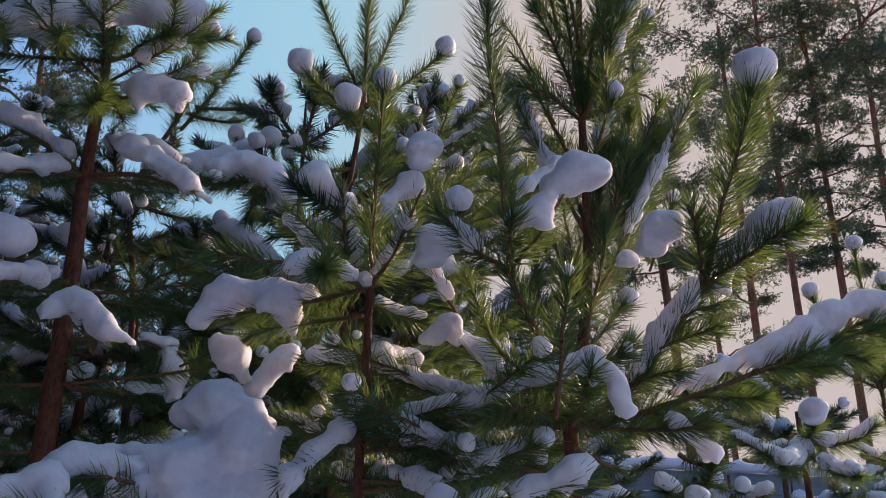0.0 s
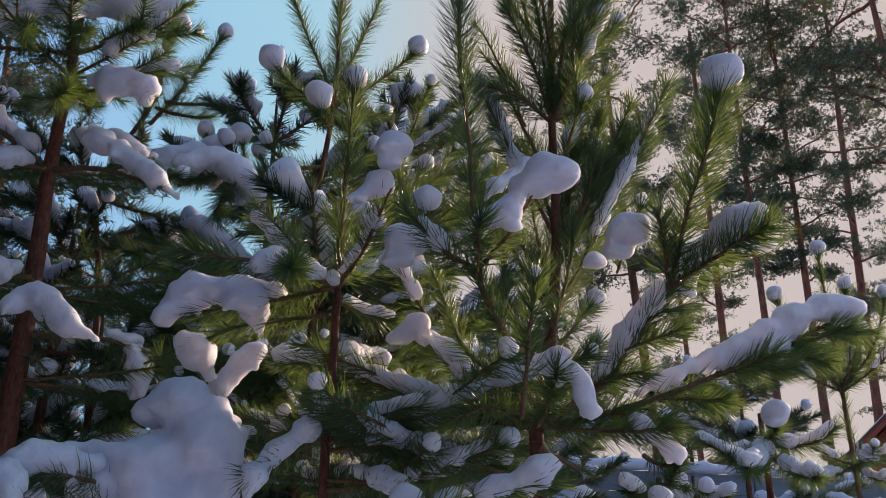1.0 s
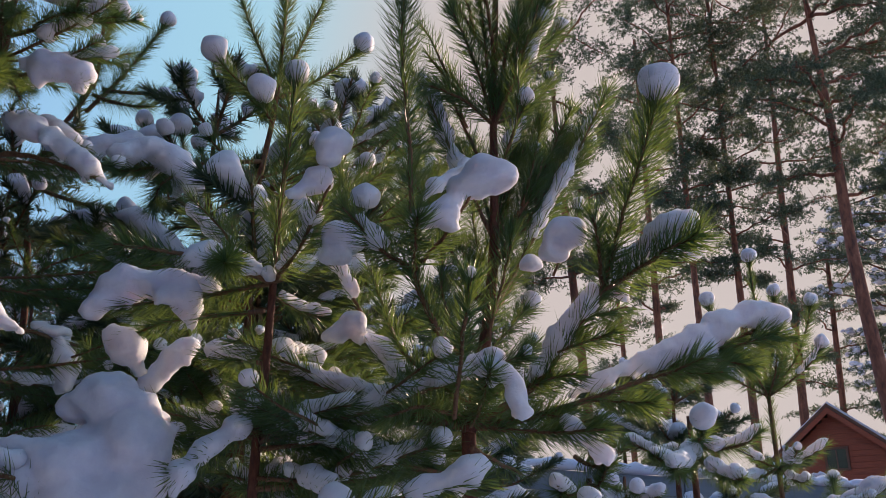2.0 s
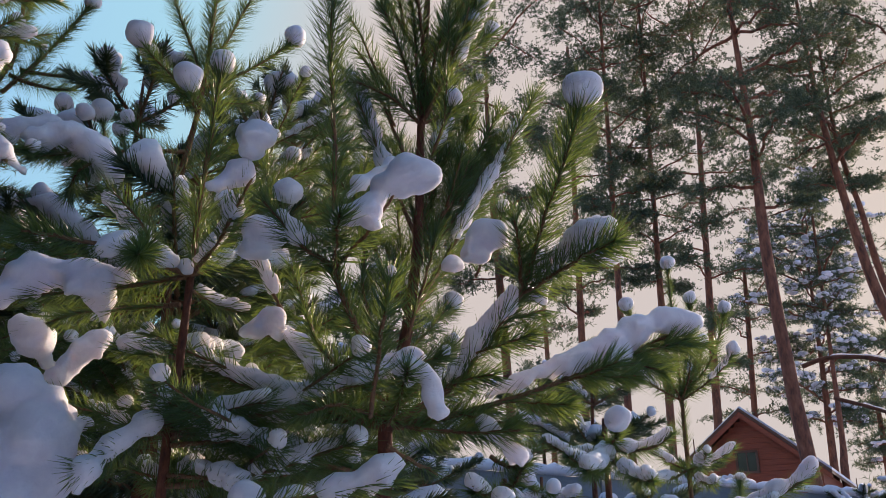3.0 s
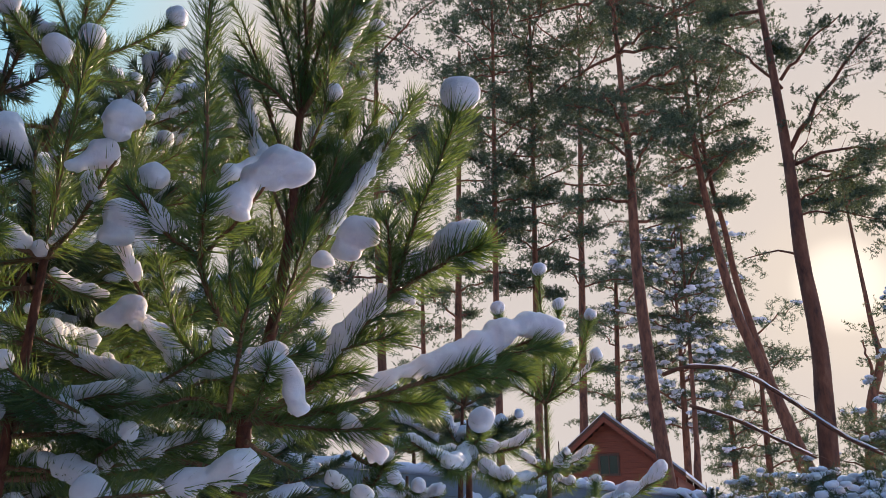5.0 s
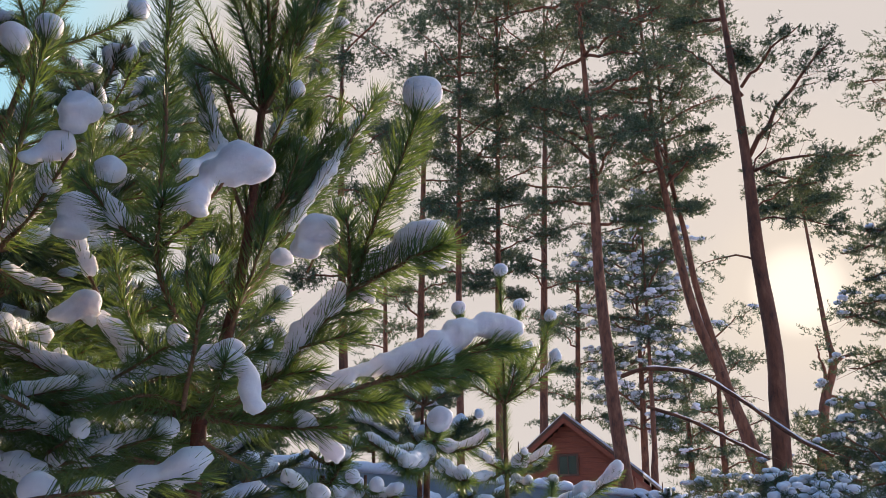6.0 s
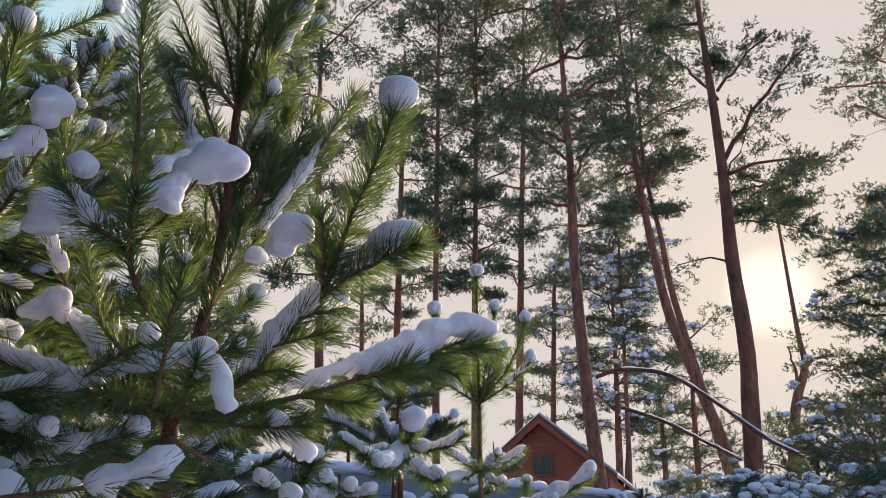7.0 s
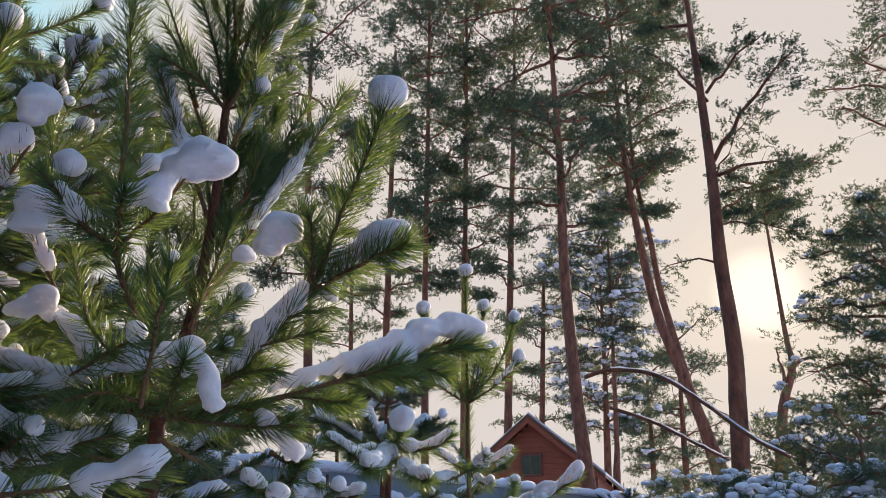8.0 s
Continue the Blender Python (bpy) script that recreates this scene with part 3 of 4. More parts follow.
# the pine behind, its crown against the sky
pine_c = thing("young_pine", (-0.383, 3.328, 0), "young Scots pine with sunlit stem and snow-capped leader shoots", "pine tree", "young pines")
trunk(pine_c, [(-0.382, 3.328, -0.05), (-0.400, 3.326, 2.161), (-0.428, 3.322, 2.888), (-0.373, 3.329, 3.444), (-0.358, 3.331, 4.128)], 0.022, 0.007)
branch(pine_c, [(-0.373, 3.329, 3.444), (-0.358, 3.331, 4.128)], 0.008, 0.006, per_m=1300, length=0.1, wide=0.0034)
for a, tip, c in (((-0.372, 3.329, 3.414), (-0.664, 3.233, 3.648), 0.06), ((-0.382, 3.328, 3.356), (-0.433, 3.221, 3.465), 0.062), ((-0.362, 3.330, 3.503), (-0.600, 3.245, 4.060), 0.0),
                  ((-0.364, 3.330, 3.562), (-0.139, 3.297, 4.135), 0.0), ((-0.374, 3.329, 3.473), (0.022, 3.300, 3.771), 0.05), ((-0.353, 3.331, 3.445), (-0.133, 3.598, 3.601), 0.03),
                  ((-0.371, 3.329, 3.386), (-0.665, 3.538, 3.754), 0.04), ((-0.415, 3.324, 3.075), (-0.631, 3.137, 3.195), 0.03), ((-0.424, 3.323, 2.994), (-0.734, 3.115, 3.052), 0.0),
                  ((-0.426, 3.323, 2.940), (-0.690, 3.125, 2.755), 0.0), ((-0.431, 3.322, 2.836), (-0.535, 3.155, 2.812), 0.036), ((-0.424, 3.323, 2.683), (-0.693, 3.226, 2.551), 0.0),
                  ((-0.420, 3.324, 3.075), (-0.164, 3.296, 3.254), 0.04), ((-0.431, 3.322, 2.836), (-0.206, 3.294, 2.928), 0.05), ((-0.422, 3.323, 2.633), (-0.110, 3.398, 2.711), 0.06)):
    branch(pine_c, [a, tip], 0.008, 0.004, sag=0.03, per_m=1250, length=0.1, cap=c, bent=False, wide=0.0034)
for y in (300, 420, 540, 660, 780):
    side = (70, 70) if y < 500 else None
    whorl(pine_c, (pine_c.location.x, pine_c.location.y + 0.05, 1.5 + (21.1 - (y - 441) / 26.0) * 0.0585), 7, 0.75, 0.3, 220 + y, per_m=1000 if y < 500 else 1700, facing=side, caps=0.5, bent=False, wide=0.0032)
snow_on(pine_c, [(-0.902, 3.018, 3.003), (-0.790, 3.049, 3.057), (-0.686, 3.074, 2.981), (-0.631, 3.086, 2.911)], 0.075)
snow_on(pine_c, [(-1.118, 3.317, 3.179), (-0.974, 3.362, 3.244), (-0.876, 3.389, 3.216)], 0.06)
branch(pine_c, [(-0.406, 3.325, 3.158), (-0.710, 3.120, 3.029), (-0.906, 3.017, 2.928)], 0.01, 0.005, per_m=1800, length=0.1, bent=False, wide=0.003)
branch(pine_c, [(-0.630, 3.188, 3.062), (-0.724, 3.014, 2.903), (-0.757, 3.006, 2.778)], 0.008, 0.004, per_m=2200, length=0.1, bent=False, wide=0.003)
for tip, c in (((-1.138, 4.043, 3.735), 0.05), ((-0.916, 3.894, 3.620), 0.06), ((-0.771, 3.721, 3.441), 0.04), ((-1.009, 3.871, 3.551), 0.05)):
    branch(pine_c, [(tip[0] + 0.1, tip[1], tip[2] - 0.35), tip], 0.006, 0.004, per_m=1300, length=0.07, cap=c, bent=False, wide=0.0032)

# the dark-stemmed pine laden with snow
pine_d = thing("young_pine", (-1.221, 2.630, 0), "young Scots pine with dark red-brown stem laden with snow", "pine tree", "young pines")
D1 = (-1.239, 2.622, 2.778)
trunk(pine_d, [(-1.225, 2.628, -0.05), (-1.226, 2.628, 1.846), (-1.228, 2.627, 2.393), D1, (-1.212, 2.580, 3.095), (-1.191, 2.534, 3.348)], 0.038, 0.013)
branch(pine_d, [(-1.209, 2.581, 3.213), (-1.323, 2.411, 3.122), (-1.476, 2.261, 3.041)], 0.009, 0.004, per_m=1900, bent=False, length=0.085, wide=0.003)
branch(pine_d, [(-1.209, 2.581, 3.213), (-1.023, 2.553, 3.254), (-0.871, 2.556, 3.341)], 0.009, 0.004, per_m=1900, bent=False, length=0.085, wide=0.003)
snow_on(pine_d, [(-1.479, 2.259, 3.147), (-1.372, 2.349, 3.235), (-1.291, 2.428, 3.353)], 0.1)
snow_on(pine_d, [(-1.306, 2.420, 3.347), (-1.130, 2.507, 3.414), (-0.905, 2.544, 3.400)], 0.112)
branch(pine_d, [(-1.198, 2.586, 3.053), (-1.033, 2.494, 3.020), (-0.879, 2.447, 2.970)], 0.008, 0.004, per_m=2000, bent=False, length=0.085, wide=0.003)
for a, b in (((-1.40, 2.30, 3.075), (-1.30, 2.02, 2.98)), ((-1.30, 2.42, 3.12), (-1.16, 2.14, 3.02)), ((-1.209, 2.52, 3.19), (-1.03, 2.26, 3.09)), ((-1.10, 2.52, 3.22), (-0.90, 2.34, 3.16)),
             ((-1.21, 2.56, 3.12), (-1.10, 2.36, 2.93)), ((-1.02, 2.55, 3.25), (-0.80, 2.44, 3.22)), ((-1.45, 2.28, 3.05), (-1.50, 2.0, 2.96))):
    branch(pine_d, [a, b], 0.006, 0.003, sag=-0.01, per_m=2100, bent=False, length=0.085, wide=0.003)
snow_on(pine_d, [(-1.071, 2.457, 3.041), (-0.958, 2.439, 3.019), (-0.879, 2.447, 3.003)], 0.062)
branch(pine_d, [(-1.201, 2.585, 3.006), (-1.084, 2.253, 2.833), (-1.018, 2.173, 2.824)], 0.008, 0.004, per_m=1200, bent=False, length=0.085, wide=0.003)
branch(pine_d, [D1, (-1.398, 2.541, 2.892), (-1.554, 2.448, 2.947)], 0.012, 0.006, per_m=1300, bent=False, snow=[(0.2, 1, 0.05)])
branch(pine_d, [D1, (-1.303, 2.478, 2.722), (-1.416, 2.299, 2.643)], 0.011, 0.006, per_m=1300, bent=False, snow=[(0.3, 1, 0.045)])
branch(pine_d, [D1, (-1.034, 2.548, 2.747), (-0.804, 2.473, 2.650)], 0.011, 0.005, per_m=1300, bent=False, start=0.4)
snow_on(pine_d, [(-1.126, 2.563, 2.888), (-0.983, 2.515, 2.804), (-0.819, 2.468, 2.678)], 0.052)
snow_on(pine_d, [(-1.090, 2.741, 2.980), (-0.975, 2.731, 2.905)], 0.045)
snow_cap(pine_d, (-1.268, 2.270, 2.410), 0.075)
branch(pine_d, [(-1.228, 2.627, 2.393), (-1.233, 2.402, 2.317), (-1.263, 2.157, 2.249)], 0.010, 0.005, per_m=1600, bent=False, snow=[(0.3, 1, 0.045)])
branch(pine_d, [(-1.233, 2.625, 2.315), (-1.055, 2.376, 2.221), (-0.945, 2.315, 2.135)], 0.009, 0.004, per_m=1600, bent=False)
snow_on(pine_d, [(-1.143, 2.335, 2.208), (-1.087, 2.362, 2.251), (-1.005, 2.344, 2.194), (-0.952, 2.312, 2.135)], 0.05)
branch(pine_d, [(-1.225, 2.629, 2.202), (-0.999, 2.616, 2.181), (-0.833, 2.673, 2.159)], 0.009, 0.005, per_m=1000, bent=False, snow=[(0.6, 0.9, 0.035)])
snow_on(pine_d, [(-0.895, 2.653, 2.191), (-0.860, 2.665, 2.101), (-0.848, 2.668, 2.020)], 0.042)
snow_cap(pine_d, (-1.150, 2.662, 2.107), 0.032)
branch(pine_d, [(-1.215, 2.633, 2.130), (-1.144, 2.556, 2.111), (-1.129, 2.617, 2.086)], 0.005, 0.003, per_m=700, bent=False)

for tip in ((-1.147, 2.356, 2.862), (-1.054, 2.431, 2.885)):
    branch(pine_d, [(-1.211, 2.580, 3.118), tip], 0.007, 0.004, per_m=1100, length=0.09, wide=0.003, bent=False)
whorl(pine_d, (-1.210, 2.581, 3.119), 6, 0.5, 0.25, 231, per_m=1100, caps=0.4, bent=False, wide=0.0034)
whorl(pine_d, D1, 4, 0.6, 0.3, 232, per_m=1000, facing=(0, 90), caps=0.7, bent=False, wide=0.0034)
whorl(pine_d, (-1.230, 2.626, 2.354), 6, 0.65, 0.15, 233, per_m=1000, facing=(0, 110), caps=0.45, bent=False, wide=0.0034)
whorl(pine_d, (-1.227, 2.628, 2.056), 6, 0.7, 0.1, 234, per_m=1000, facing=(0, 110), caps=0.4, bent=False, wide=0.0034)
whorl(pine_d, (-1.226, 2.628, 1.846), 6, 0.7, 0.1, 235, per_m=1000, facing=(0, 110), caps=0.35, bent=False, wide=0.0034)

# a pine with upswept shoots against the sky
pine_e = thing("young_pine", (-1.670, 4.713, 0), "young Scots pine with upswept bottle-brush shoots", "pine tree", "young pines")
trunk(pine_e, [(-1.667, 4.714, -0.05), (-1.783, 4.671, 2.749), (-1.878, 4.634, 3.617), (-1.658, 4.717, 4.334), (-1.660, 4.717, 4.852)], 0.022, 0.010)
for a, tip, c in (((-1.669, 4.713, 4.125), (-1.286, 4.832, 4.912), 0.055), ((-1.654, 4.719, 4.293), (-1.648, 4.826, 4.999), 0.03), ((-1.605, 4.735, 4.303), (-1.111, 4.875, 4.409), 0.0),
                  ((-1.146, 4.867, 4.404), (-1.080, 4.882, 4.478), 0.0), ((-1.650, 4.720, 4.252), (-1.285, 4.729, 4.196), 0.0), ((-1.720, 4.695, 3.995), (-1.671, 4.712, 4.629), 0.05),
                  ((-1.773, 4.675, 3.905), (-1.290, 4.727, 3.855), 0.06), ((-1.859, 4.642, 3.583), (-1.321, 4.719, 3.469), 0.06), ((-1.865, 4.639, 3.508), (-2.105, 4.314, 3.230), 0.06)):
    branch(pine_e, [a, tip], 0.014, 0.006, sag=0.03, per_m=1500, length=0.115, cap=c, bent=False, wide=0.0036)

for z in (1.4, 1.9, 2.4, 2.9):
    whorl(pine_e, (pine_e.location.x, pine_e.location.y, z), 5, 0.8, 0.25, 240 + int(z * 10), per_m=700, caps=0.7, bent=False, wide=0.004)

# bowed, snow-buried sapling at the front
mound = thing("snow_laden_sapling", (-0.542, 2.029, 0), "small pine sapling bowed under a heavy mound of snow", "pine sapling")
trunk(mound, [(-0.541, 2.029, -0.05), (-0.535, 2.031, 0.8), (-0.522, 2.034, 1.641), (-0.527, 2.033, 1.769)], 0.02, 0.01)
MASS = [((-0.522, 1.951, 1.858), 0.078, (1, 1, 0.85)), ((-0.590, 1.978, 1.846), 0.050, (1, 1, 0.8)), ((-0.446, 1.939, 1.836), 0.049, (1, 1, 0.9)), ((-0.458, 1.935, 1.763), 0.084, (1, 1, 1)),
        ((-0.396, 1.976, 1.794), 0.031, (1, 1, 0.8)), ((-0.470, 1.965, 1.685), 0.097, (1, 1, 1)), ((-0.404, 1.929, 1.694), 0.045, (1, 1, 1)), ((-0.557, 1.908, 1.692), 0.092, (1, 1, 1)),
        ((-0.607, 1.872, 1.730), 0.044, (1.1, 1, 0.9)), ((-0.658, 1.884, 1.671), 0.061, (1, 1, 0.9)), ((-0.770, 1.847, 1.740), 0.027, (1.4, 1, 0.8)), ((-0.723, 1.864, 1.751), 0.025, (1.4, 1, 0.8)),
        ((-0.662, 1.866, 1.747), 0.029, (1.4, 1, 0.9)), ((-0.814, 1.872, 1.646), 0.048, (1.2, 1, 0.9)), ((-0.483, 1.935, 1.623), 0.099, (1, 1, 1)), ((-0.542, 1.902, 1.626), 0.085, (1, 1, 1)),
        ((-0.422, 2.014, 1.835), 0.024, (1.3, 1, 0.8)), ((-0.869, 1.853, 1.668), 0.041, (1.3, 1, 0.8))]
v, f = joined([snow_ball(local(mound, [c])[0], r, next_seed(), q) for c, r, q in MASS])
melt(solid("snow", v, f, SNOW, mound, "heavy smooth mound of snow"), 0.05)
branch(mound, [(-0.515, 2.036, 1.770), (-0.428, 2.056, 1.813), (-0.381, 2.065, 1.801)], 0.005, 0.003, per_m=1800, snow=[(0.4, 1, 0.022)])
branch(mound, [(-0.553, 2.026, 1.653), (-0.674, 1.776, 1.678), (-0.752, 1.690, 1.669)], 0.006, 0.003, per_m=1900)
snow_on(mound, [(-0.772, 1.714, 1.693), (-0.720, 1.758, 1.719), (-0.654, 1.837, 1.713)], 0.042)
branch(mound, [(-0.594, 1.910, 1.632), (-0.724, 1.648, 1.614), (-0.771, 1.571, 1.608)], 0.006, 0.003, per_m=1500)
snow_on(mound, [(-0.829, 1.598, 1.630), (-0.784, 1.643, 1.664), (-0.749, 1.659, 1.666)], 0.055)

# the small pine in the clearing
pine_f = thing("young_pine", (1.760, 3.381, 0), "slim young pine with small snow caps on each shoot", "pine tree", "young pines")
F1 = (1.768, 3.377, 2.201)
FINE = dict(bent=False, wide=0.003, length=0.07)
trunk(pine_f, [(1.790, 3.420, -0.05), (1.785, 3.410, 1.9), F1], 0.012, 0.008, TWIG)
branch(pine_f, [(1.780, 3.400, 1.98), F1], 0.008, 0.008, per_m=900, start=0.0, spread=(40, 20), **FINE)
branch(pine_f, [F1, (1.765, 3.365, 2.5), (1.755, 3.36, 2.835)], 0.007, 0.004, per_m=1100, cap=0.034, spread=(38, 20), **FINE)
for tip, c, s in (((1.544, 3.319, 2.305), 0.0, [(0.45, 1, 0.024)]), ((1.559, 3.416, 2.638), 0.034, ()), ((1.835, 3.33, 2.66), 0.03, ()), ((1.94, 3.22, 2.59), 0.03, ()), ((1.628, 3.247, 2.36), 0.018, ()),
                  ((1.88, 3.34, 2.47), 0.026, ()), ((1.93, 3.17, 2.39), 0.032, [(0.4, 0.8, 0.022)]), ((1.695, 3.45, 2.46), 0.016, ()), ((1.728, 3.173, 2.36), 0.0, [(0.5, 1.0, 0.018)]), ((1.80, 3.22, 2.42), 0.02, ())):
    mid = tuple(a + (b - a) * k for a, b, k in zip(F1, tip, (0.62, 0.62, 0.45)))
    branch(pine_f, [F1, mid, tip], 0.005, 0.003, per_m=1250, cap=c, snow=s, **FINE)
for tip in ((1.561, 3.364, 1.996), (1.90, 3.22, 1.985), (1.763, 3.155, 1.836), (1.553, 3.258, 1.846), (1.697, 3.076, 1.937)):
    branch(pine_f, [(1.784, 3.408, 1.916), tip], 0.005, 0.003, sag=0.02, per_m=1000, snow=[(0.35, 1, 0.027)], **FINE)

# low pines along the fence
def sapling(at, boughs, label):
    tree = thing("young_pine", (at[0], at[1], 0), label, "pine tree", "young pines")
    trunk(tree, [(at[0], at[1], -0.05), (at[0], at[1], at[2] * 0.6), at], 0.024, 0.008)
    for a, tip, snow, c in boughs:
        branch(tree, [a, tip], 0.007, 0.004, sag=0.03, per_m=1900, snow=[(a_, b_, r_ * 0.85) for a_, b_, r_ in snow], cap=c * 0.78, bent=False, wide=0.003, length=0.07)
    return tree


sapling((1.122, 2.680, 1.985), [
    ((1.124, 2.679, 1.891), (0.868, 2.556, 1.887), [(0.2, 1, 0.03)], 0), ((1.124, 2.679, 1.891), (1.274, 2.505, 1.914), [(0.1, 1, 0.032)], 0), ((1.125, 2.679, 1.872), (0.920, 2.328, 1.772), [(0.0, 1, 0.045)], 0),
    ((1.124, 2.679, 1.909), (1.092, 2.476, 1.943), (), 0.055), ((1.125, 2.679, 1.872), (1.086, 2.262, 1.741), [(0.4, 1, 0.035)], 0), ((1.125, 2.679, 1.872), (0.905, 2.439, 1.823), [(0.5, 1, 0.035)], 0)],
    "low young pine with drooping snow-covered boughs")
sapling((0.667, 2.301, 1.742), [
    ((0.668, 2.301, 1.727), (0.538, 2.126, 1.707), [(0.5, 1.0, 0.034)], 0.036), ((0.668, 2.301, 1.727), (0.695, 2.190, 1.791), (), 0.03), ((0.670, 2.301, 1.698), (0.583, 2.013, 1.660), [(0.55, 1.0, 0.036)], 0.04), ((0.633, 2.310, 1.802), (0.723, 2.182, 1.806), [(0.5, 1, 0.02)], 0)],
    "low pine sapling capped with round snow")
sapling((1.773, 3.035, 1.729), [
    ((1.773, 3.035, 1.729), (1.959, 2.805, 1.851), [(0.0, 1.0, 0.045)], 0), ((1.773, 3.035, 1.729), (1.947, 3.282, 1.867), (), 0.03), ((1.773, 3.035, 1.729), (1.491, 3.066, 1.744), [(0.2, 1, 0.04)], 0),
    ((1.774, 3.035, 1.751), (1.786, 2.797, 1.736), [(0.2, 1, 0.04)], 0)], "low pine sapling with a long snow-covered bough")
sapling((1.436, 4.369, 1.971), [
    ((1.439, 4.369, 1.914), (1.310, 4.198, 1.936), (), 0.05), ((1.439, 4.369, 1.914), (1.433, 4.161, 1.896), (), 0.05), ((1.440, 4.368, 1.885), (1.540, 4.124, 1.870), [(0.2, 1, 0.05)], 0), ((1.440, 4.368, 1.885), (1.222, 4.223, 1.839), [(0.2, 1, 0.05)], 0)],
    "low pine sapling dusted with snow lumps")


grow_needles()


# ---- young pines further back ----
def bush_pine(label, height, seed):
    """A whole young pine built by rule: yearly whorls of boughs, each with side shoots, needles and snow."""
    rng = np.random.default_rng(seed)
    tree = thing("young_pine", (0, 0, 0), label, "pine tree", "young pines further back")
    trunk(tree, [(0, 0, -0.05), (rng.normal(0, 0.04), rng.normal(0, 0.04), height * 0.5), (0, 0, height)], 0.014 * height, 0.006)
    z, turn = 0.35, rng.random() * 6
    while z < height - 0.1:
        reach = 0.28 + 0.33 * (height - z)
        reach = min(reach, 1.15)
        for k in range(5):
            a = turn + k * 1.257 + rng.normal(0, 0.15)
            out = np.array([math.cos(a), math.sin(a), 0])
            r = reach * rng.uniform(0.75, 1.1)
            rise = r * rng.uniform(0.15, 0.5) + (0.15 if z > height - 0.8 else 0)
            b = np.array([0, 0, z])
            tip = b + out * r + np.array([0, 0, rise])
            pth = bowed(b, tip, 0.05 * r, 8)
            v, f = tube(pth, np.linspace(0.011, 0.004, 8), 5)
            wood = solid("branch", v, f, TWIG, tree)
            sets = [needle_mesh(pth, int(620 * r), 0.085, 0.007, rng, 0.1, (58, 25), False)]
            lumps = []
            for j in range(4):
                s = rng.uniform(0.35, 0.9)
                i = int(s * 7)
                side = np.cross(out, [0, 0, 1.0]) * (1 if j % 2 else -1)
                q = pth[i] + (out * 0.7 + side * rng.uniform(0.5, 1.0) + np.array([0, 0, 0.25])) * r * 0.42
                sets.append(needle_mesh(bowed(pth[i], q, 0.01, 4), int(620 * r * 0.45) + 8, 0.085, 0.007, rng, 0.0, (58, 25), False))
                if rng.random() < 0.25:
                    lumps.append(snow_log([pth[i], q], rng.uniform(0.03, 0.05), next_seed(), 6, 6))
            if rng.random() < 0.6:
                lumps.append(snow_log(pth[3:], rng.uniform(0.035, 0.06), next_seed(), 8, 6))
            else:
                lumps.append(snow_ball(tip, rng.uniform(0.03, 0.05), next_seed(), level=2))
            v, f = joined(sets)
            solid("needles", v, f, FAR_NEEDLE, wood, "dark green needles", smooth=False)
            v, f = joined(lumps)
            tagged(solid("snow", v, f, SNOW, wood, "fresh snow on the bough"), kind="stuff")
        z += rng.uniform(0.34, 0.5)
        turn += 0.6
    return tree


stands = [bush_pine("bushy young pine heavy with snow", 3.6, 11), bush_pine("young pine with snowy whorled boughs", 2.9, 12), bush_pine("small young pine covered in snow", 2.2, 13)]
places = [(0, -3.2, 5.6, 0.3, 1.05), (1, -2.2, 5.2, 1.2, 1.0), (0, -1.5, 6.6, 2.2, 1.0), (1, -0.6, 5.6, 3.0, 0.98), (1, -0.1, 4.4, 5.0, 0.85),
          (2, 0.5, 5.2, 0.7, 1.05), (1, -1.6, 4.3, 1.9, 0.78), (2, -2.6, 4.0, 2.9, 0.9), (2, 1.1, 4.0, 3.9, 0.8), (2, 0.2, 3.3, 4.4, 0.78), 
          (0, -1.0, 4.9, 4.1, 0.8), (0, -2.5, 6.6, 5.2, 1.05), (0, -2.0, 9.5, 3.6, 1.15),
          (0, -0.8, 10.5, 5.8, 1.2), (0, 0.6, 9.0, 1.3, 1.05), (1, 1.2, 6.6, 2.6, 1.0), (2, 3.9, 8.0, 1.1, 0.9), (2, 2.4, 7.6, 2.3, 1.0), (2, 5.6, 8.8, 3.3, 0.95), (1, 7.2, 9.6, 0.2, 0.9), (2, 8.6, 9.2, 1.5, 1.0)]
places += [(0, -3.1, 5.1, 3.3, 1.25), (0, -2.0, 4.7, 0.9, 1.1), (0, -3.9, 6.4, 1.4, 1.35), (1, 2.700, 6.787, 0.5, 1.15), (1, 5.596, 10.629, 2.9, 1.1), (1, 3.242, 9.986, 4.2, 1.35)]
places += [(0, -0.77, 4.09, 0.0, 1.10), (0, -0.16, 4.27, 1.1, 1.12), (0, 0.03, 4.90, 4.4, 1.21), (2, -0.38, 3.53, 5.5, 1.44)]
used = set()
for kind, x, y, turn, size in places:
    m = pose(x, y, 0, 0, 0, math.degrees(turn))
    if kind in used:
        t = copy_thing(stands[kind], m)
    else:
        t = stands[kind]
        t.matrix_basis = m
        used.add(kind)
    t.scale = (size, size, size)


# ---- tall pines of the wood ----
def unit(v):
    return v / (np.linalg.norm(v, axis=-1, keepdims=True) + 1e-9)


